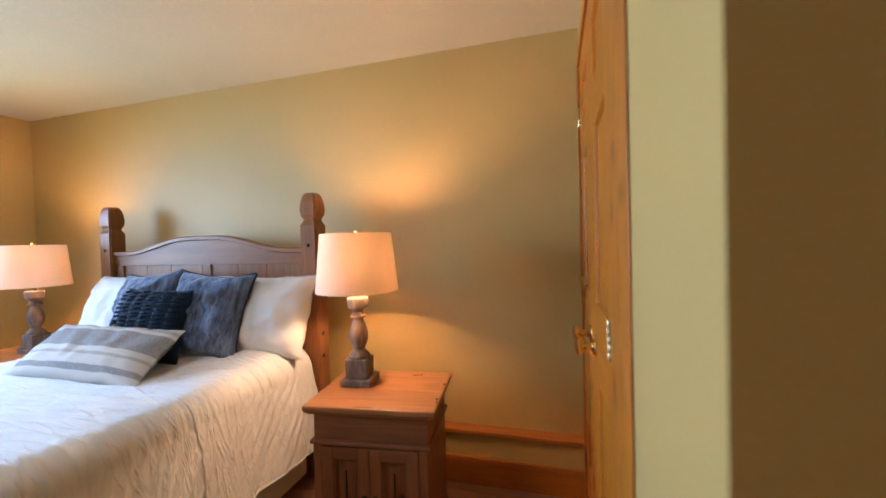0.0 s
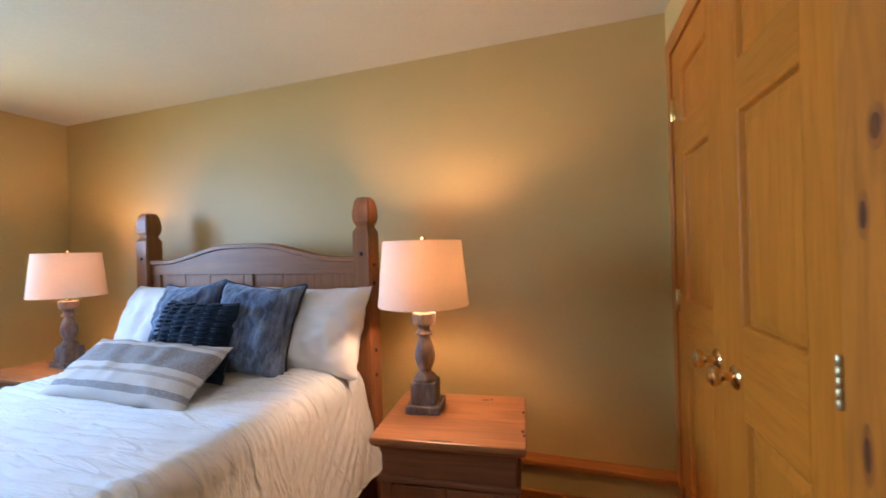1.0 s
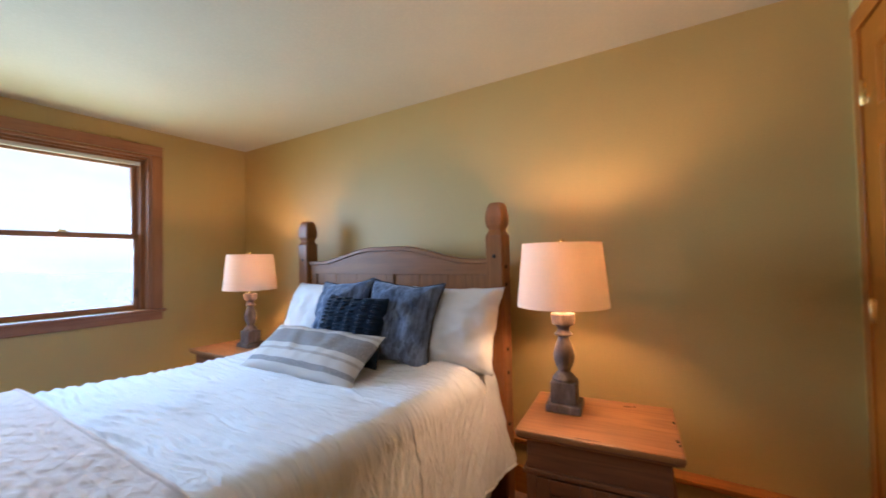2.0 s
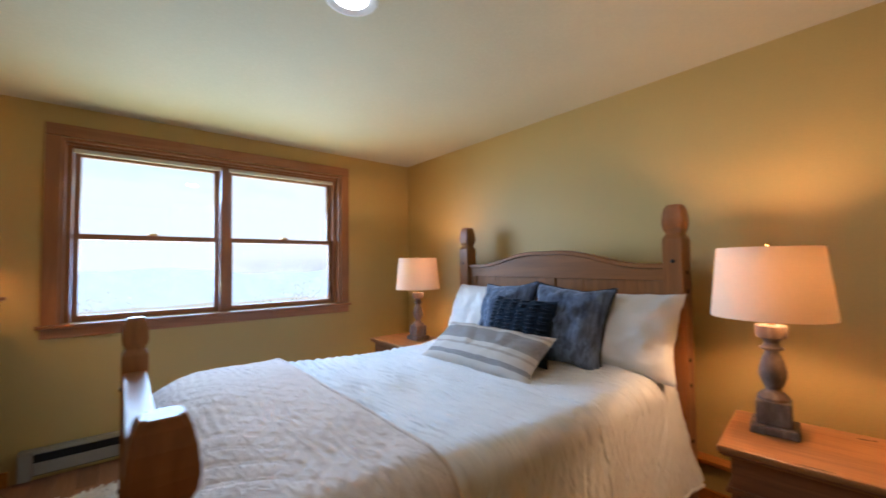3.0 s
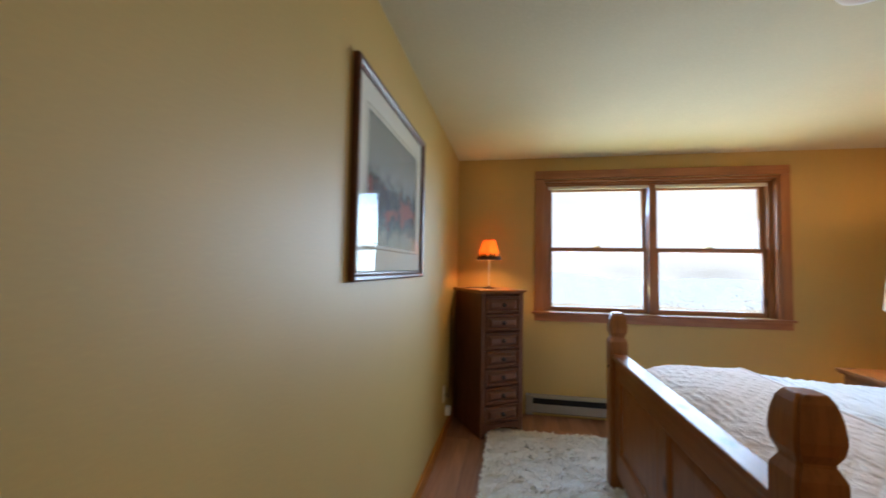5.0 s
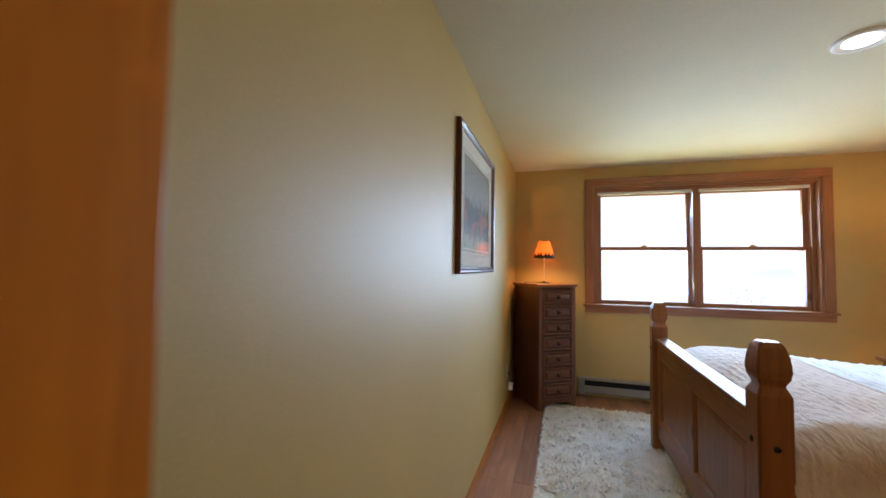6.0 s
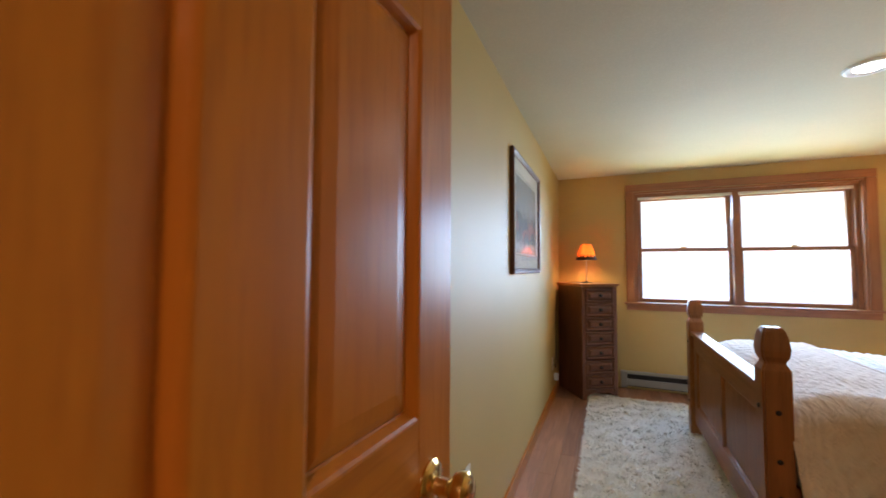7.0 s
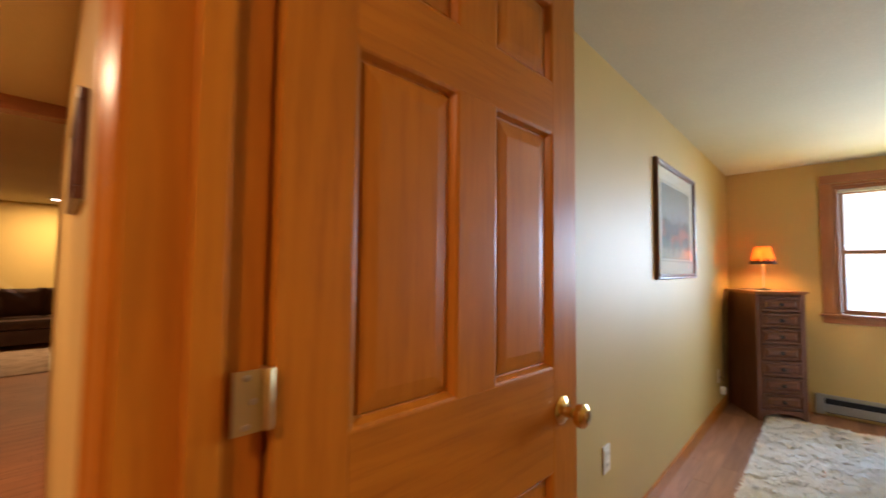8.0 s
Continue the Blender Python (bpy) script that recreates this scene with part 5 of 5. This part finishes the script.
# ---- living room seen through the doorway ----
def sofa(m):
    so = thing("sofa", m, "dark brown upholstered sofa against the far wall", "sofa")
    part("base", solid(-0.95, 0.95, 0.0, 0.85, 0.08, 0.30, 0.03), SOFA, so, smooth=True)
    part("backrest", solid(-0.95, 0.95, 0.0, 0.25, 0.30, 0.86, 0.06), SOFA, so, smooth=True)
    for s in (-1, 1):
        part("armrest", solid(s * 0.95 - 0.12, s * 0.95 + 0.12, 0.0, 0.9, 0.08, 0.60, 0.06), SOFA, so, smooth=True)
        part("seat_cushion", solid(s * 0.415 - 0.41, s * 0.415 + 0.41, 0.26, 0.88, 0.305, 0.45, 0.05), SOFA, so, smooth=True)
        part("foot", solid(s * 0.85 - 0.03, s * 0.85 + 0.03, 0.05, 0.11, 0.0, 0.0795), DARKGAP, so)
    return so


sofa(pose(1.75, HALL_S + 0.08, 0))
for x, a in ((1.05, 8), (1.5, -6), (2.3, 5)):
    cushion("throw_pillow", 0.5, 0.48, 0.16, SOFA, pose(x, HALL_S + 0.56, 0.46, 20, 0, 180 + a), "dark brown throw pillow on the sofa", seed=x, n=16)
side = thing("side_table", pose(0.55, HALL_S + 0.45, 0), "dark wooden side table beside the sofa", "side table")
part("tabletop", solid(-0.22, 0.22, -0.25, 0.25, 0.56, 0.59, 0.006), DARKPINE["x"], side)
for sx in (-1, 1):
    for sy in (-1, 1):
        part("leg", solid(sx * 0.19 - 0.02, sx * 0.19 + 0.02, sy * 0.22 - 0.02, sy * 0.22 + 0.02, 0, 0.5595, 0.003), DARKPINE["z"], side)
single("living_rug", solid(0.2, 2.8, -9.0, -7.1, -0.002, 0.012, 0.004), HALLRUG, "patterned reddish rug before the sofa", "rug")

# ---- outdoors ----
def outdoor_mat(name, stops, scale, rough=0.95):
    m, n, l, b = material(name, stops[0][1], rough, 0, 0.1)
    l.new(ramp(n, l, noise_tex(n, l, coords(n, l), scale, 5), stops), b.inputs["Base Color"])
    return m


MEADOW = outdoor_mat("autumn_meadow", ((0.3, (0.34, 0.34, 0.28)), (0.7, (0.46, 0.42, 0.34))), 0.05)
# the ridge's pale blue is distance haze put into its base colour
RIDGE = outdoor_mat("hazed_ridge", ((0.3, (0.34, 0.41, 0.48)), (0.7, (0.38, 0.44, 0.50))), 0.02)
LEAF = outdoor_mat("autumn_foliage", ((0.3, (0.42, 0.43, 0.36)), (0.7, (0.55, 0.48, 0.40))), 0.8)

n = 60
xs = -np.geomspace(4.2, 1500, n)
gv = []
for x in xs:
    for j in range(n):
        y = (j / (n - 1) - 0.5) * (60 + 2.6 * -x)
        gv.append((x, y, -4.0 - 116 * min(1, max(0, (-x - 12) / 600)) + 10 * fbm(x / 160, y / 160) * min(1, -x / 200)))
gf = [(i * n + j, i * n + j + 1, (i + 1) * n + j + 1, (i + 1) * n + j) for i in range(n - 1) for j in range(n - 1)]
me = bpy.data.meshes.new("ground")
me.from_pydata(gv, [], gf)
me.materials.append(MEADOW)
tagged(new("ground", me), "dry autumn meadow falling away from the house", "ground", kind="structure")
me = bpy.data.meshes.new("far_ridge")
rv, rf = [], []
for j in range(121):
    y = -2600 + 5200 * j / 120
    top = -20 + 22 * fbm(y / 500, 1.5, 0, 4) + 6 * fbm(y / 130, 4.5)
    rv += [(-1350, y, -160), (-1700, y, top), (-1950, y, -160)]
for j in range(120):
    for k in range(2):
        rf.append((3 * j + k, 3 * j + 3 + k, 3 * j + 4 + k, 3 * j + 1 + k))
me.from_pydata(rv, [], rf)
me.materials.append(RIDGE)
tagged(new("backdrop", me), "wooded ridge on the horizon, blue haze in its colour", "ridge", kind="structure")


def leaves(bm, centre, spread, count, size, rng):
    for _ in range(count):
        p = Vector([rng.gauss(0, 1) for _ in range(3)]) * spread + centre
        q = Euler((rng.uniform(0, 6), rng.uniform(0, 6), rng.uniform(0, 6))).to_matrix()
        vs = [bm.verts.new(p + q @ Vector((sx * size, sy * size * 0.6, 0))) for sx, sy in ((-1, 0), (0, -1), (1, 0), (0, 1))]
        bm.faces.new(vs)


# thin-leaved woods down the slope, higher at both sides of the view
rng = random.Random(31)
bm = bmesh.new()
for k in range(70):
    d = rng.uniform(26, 62)
    bearing = rng.uniform(-0.42, 0.75)
    side = min(1.0, abs(bearing - 0.18) / 0.4)
    top = 1.25 - d * (0.095 - 0.075 * side) + rng.uniform(-1.5, 0.4)
    base = Vector((-d, -0.6 + bearing * d, top - 4))
    for _ in range(7):
        leaves(bm, base + Vector((rng.gauss(0, 1.3), rng.gauss(0, 1.3), rng.uniform(-2.5, 3.2))), 0.7, 26, 0.13, rng)
woods_far = bpy.data.meshes.new("woods")
bm.to_mesh(woods_far)
bm.free()
woods_far.materials.append(LEAF)
tagged(new("woods", woods_far), "pale thinning autumn woods down the slope", "woods", kind="stuff")

# ---- floorboards, one by one ----
rng = random.Random(11)
boards = {}


def floorboard(x0, x1, y0, y1):
    key = round(x1 - x0, 2)
    if key not in boards:
        bm = solid(0, x1 - x0 - 0.0012, 0, y1 - y0 - 0.0012, -0.0135, 0.0)
        bmesh.ops.bevel(bm, geom=[e for e in bm.edges if all(v.co.z > -0.001 for v in e.verts)], offset=0.0012, segments=1, affect="EDGES")
        boards[key] = link_mesh("floorboard", bm, BOARD)
    ob = new("floorboard", boards[key])
    ob.parent = floor
    ob.location = (x0, y0, 0)


BW = 0.098
y = S
while y < LEDGE_Y:
    x = W - rng.choice((0.0, 0.3, 0.6, 0.9))
    while x < HX0 + 0.3:
        length = rng.choice((0.9, 1.2, 1.5))
        x1 = x + length
        if x1 > W + 0.1:
            if y < 0.15 or x1 > -1.2:
                floorboard(max(x, W), min(x1, HX0 + 0.3), y, y + BW)
        x = x1
    y += BW
# the rest of the floor, under the bed and through the living room
bm_rows, bm_faces = [], []
y = HALL_S
while y < N:
    x = -2.6 if y < S - 0.13 else W
    if y + BW < S - 0.01:
        start, stop = x, HALL_E
        spans = [(start + k * 1.3 + (hash_ % 7) * 0.15, 1.3) for hash_ in (int(y * 977),) for k in range(-1, 6)]
        for a, ln in spans:
            a0, a1 = max(a, start), min(a + ln, stop)
            if a1 - a0 > 0.02:
                i = len(bm_rows)
                bm_rows += [(a0 + 0.001, y + 0.001, -0.001), (a1 - 0.001, y + 0.001, -0.001), (a1 - 0.001, y + BW - 0.001, -0.001), (a0 + 0.001, y + BW - 0.001, -0.001)]
                bm_faces.append((i, i + 1, i + 2, i + 3))
    y += BW
for a0, a1, b0, b1 in ((W, -1.1, 0.13, LEDGE_Y), (HX0 + 0.32, HALL_E, S - 0.01, 1.0)):
    y = b0
    while y < b1:
        i = len(bm_rows)
        bm_rows += [(a0, y + 0.001, -0.003), (a1, y + 0.001, -0.003), (a1, y + BW - 0.001, -0.003), (a0, y + BW - 0.001, -0.003)]
        bm_faces.append((i, i + 1, i + 2, i + 3))
        y += BW
me = bpy.data.meshes.new("far_floorboards")
me.from_pydata(bm_rows, [], bm_faces)
me.materials.append(HALLBOARD)
rest = new("far_floorboards", me)
rest.parent = floor
tagged(rest, "brown hardwood boards", kind="stuff")
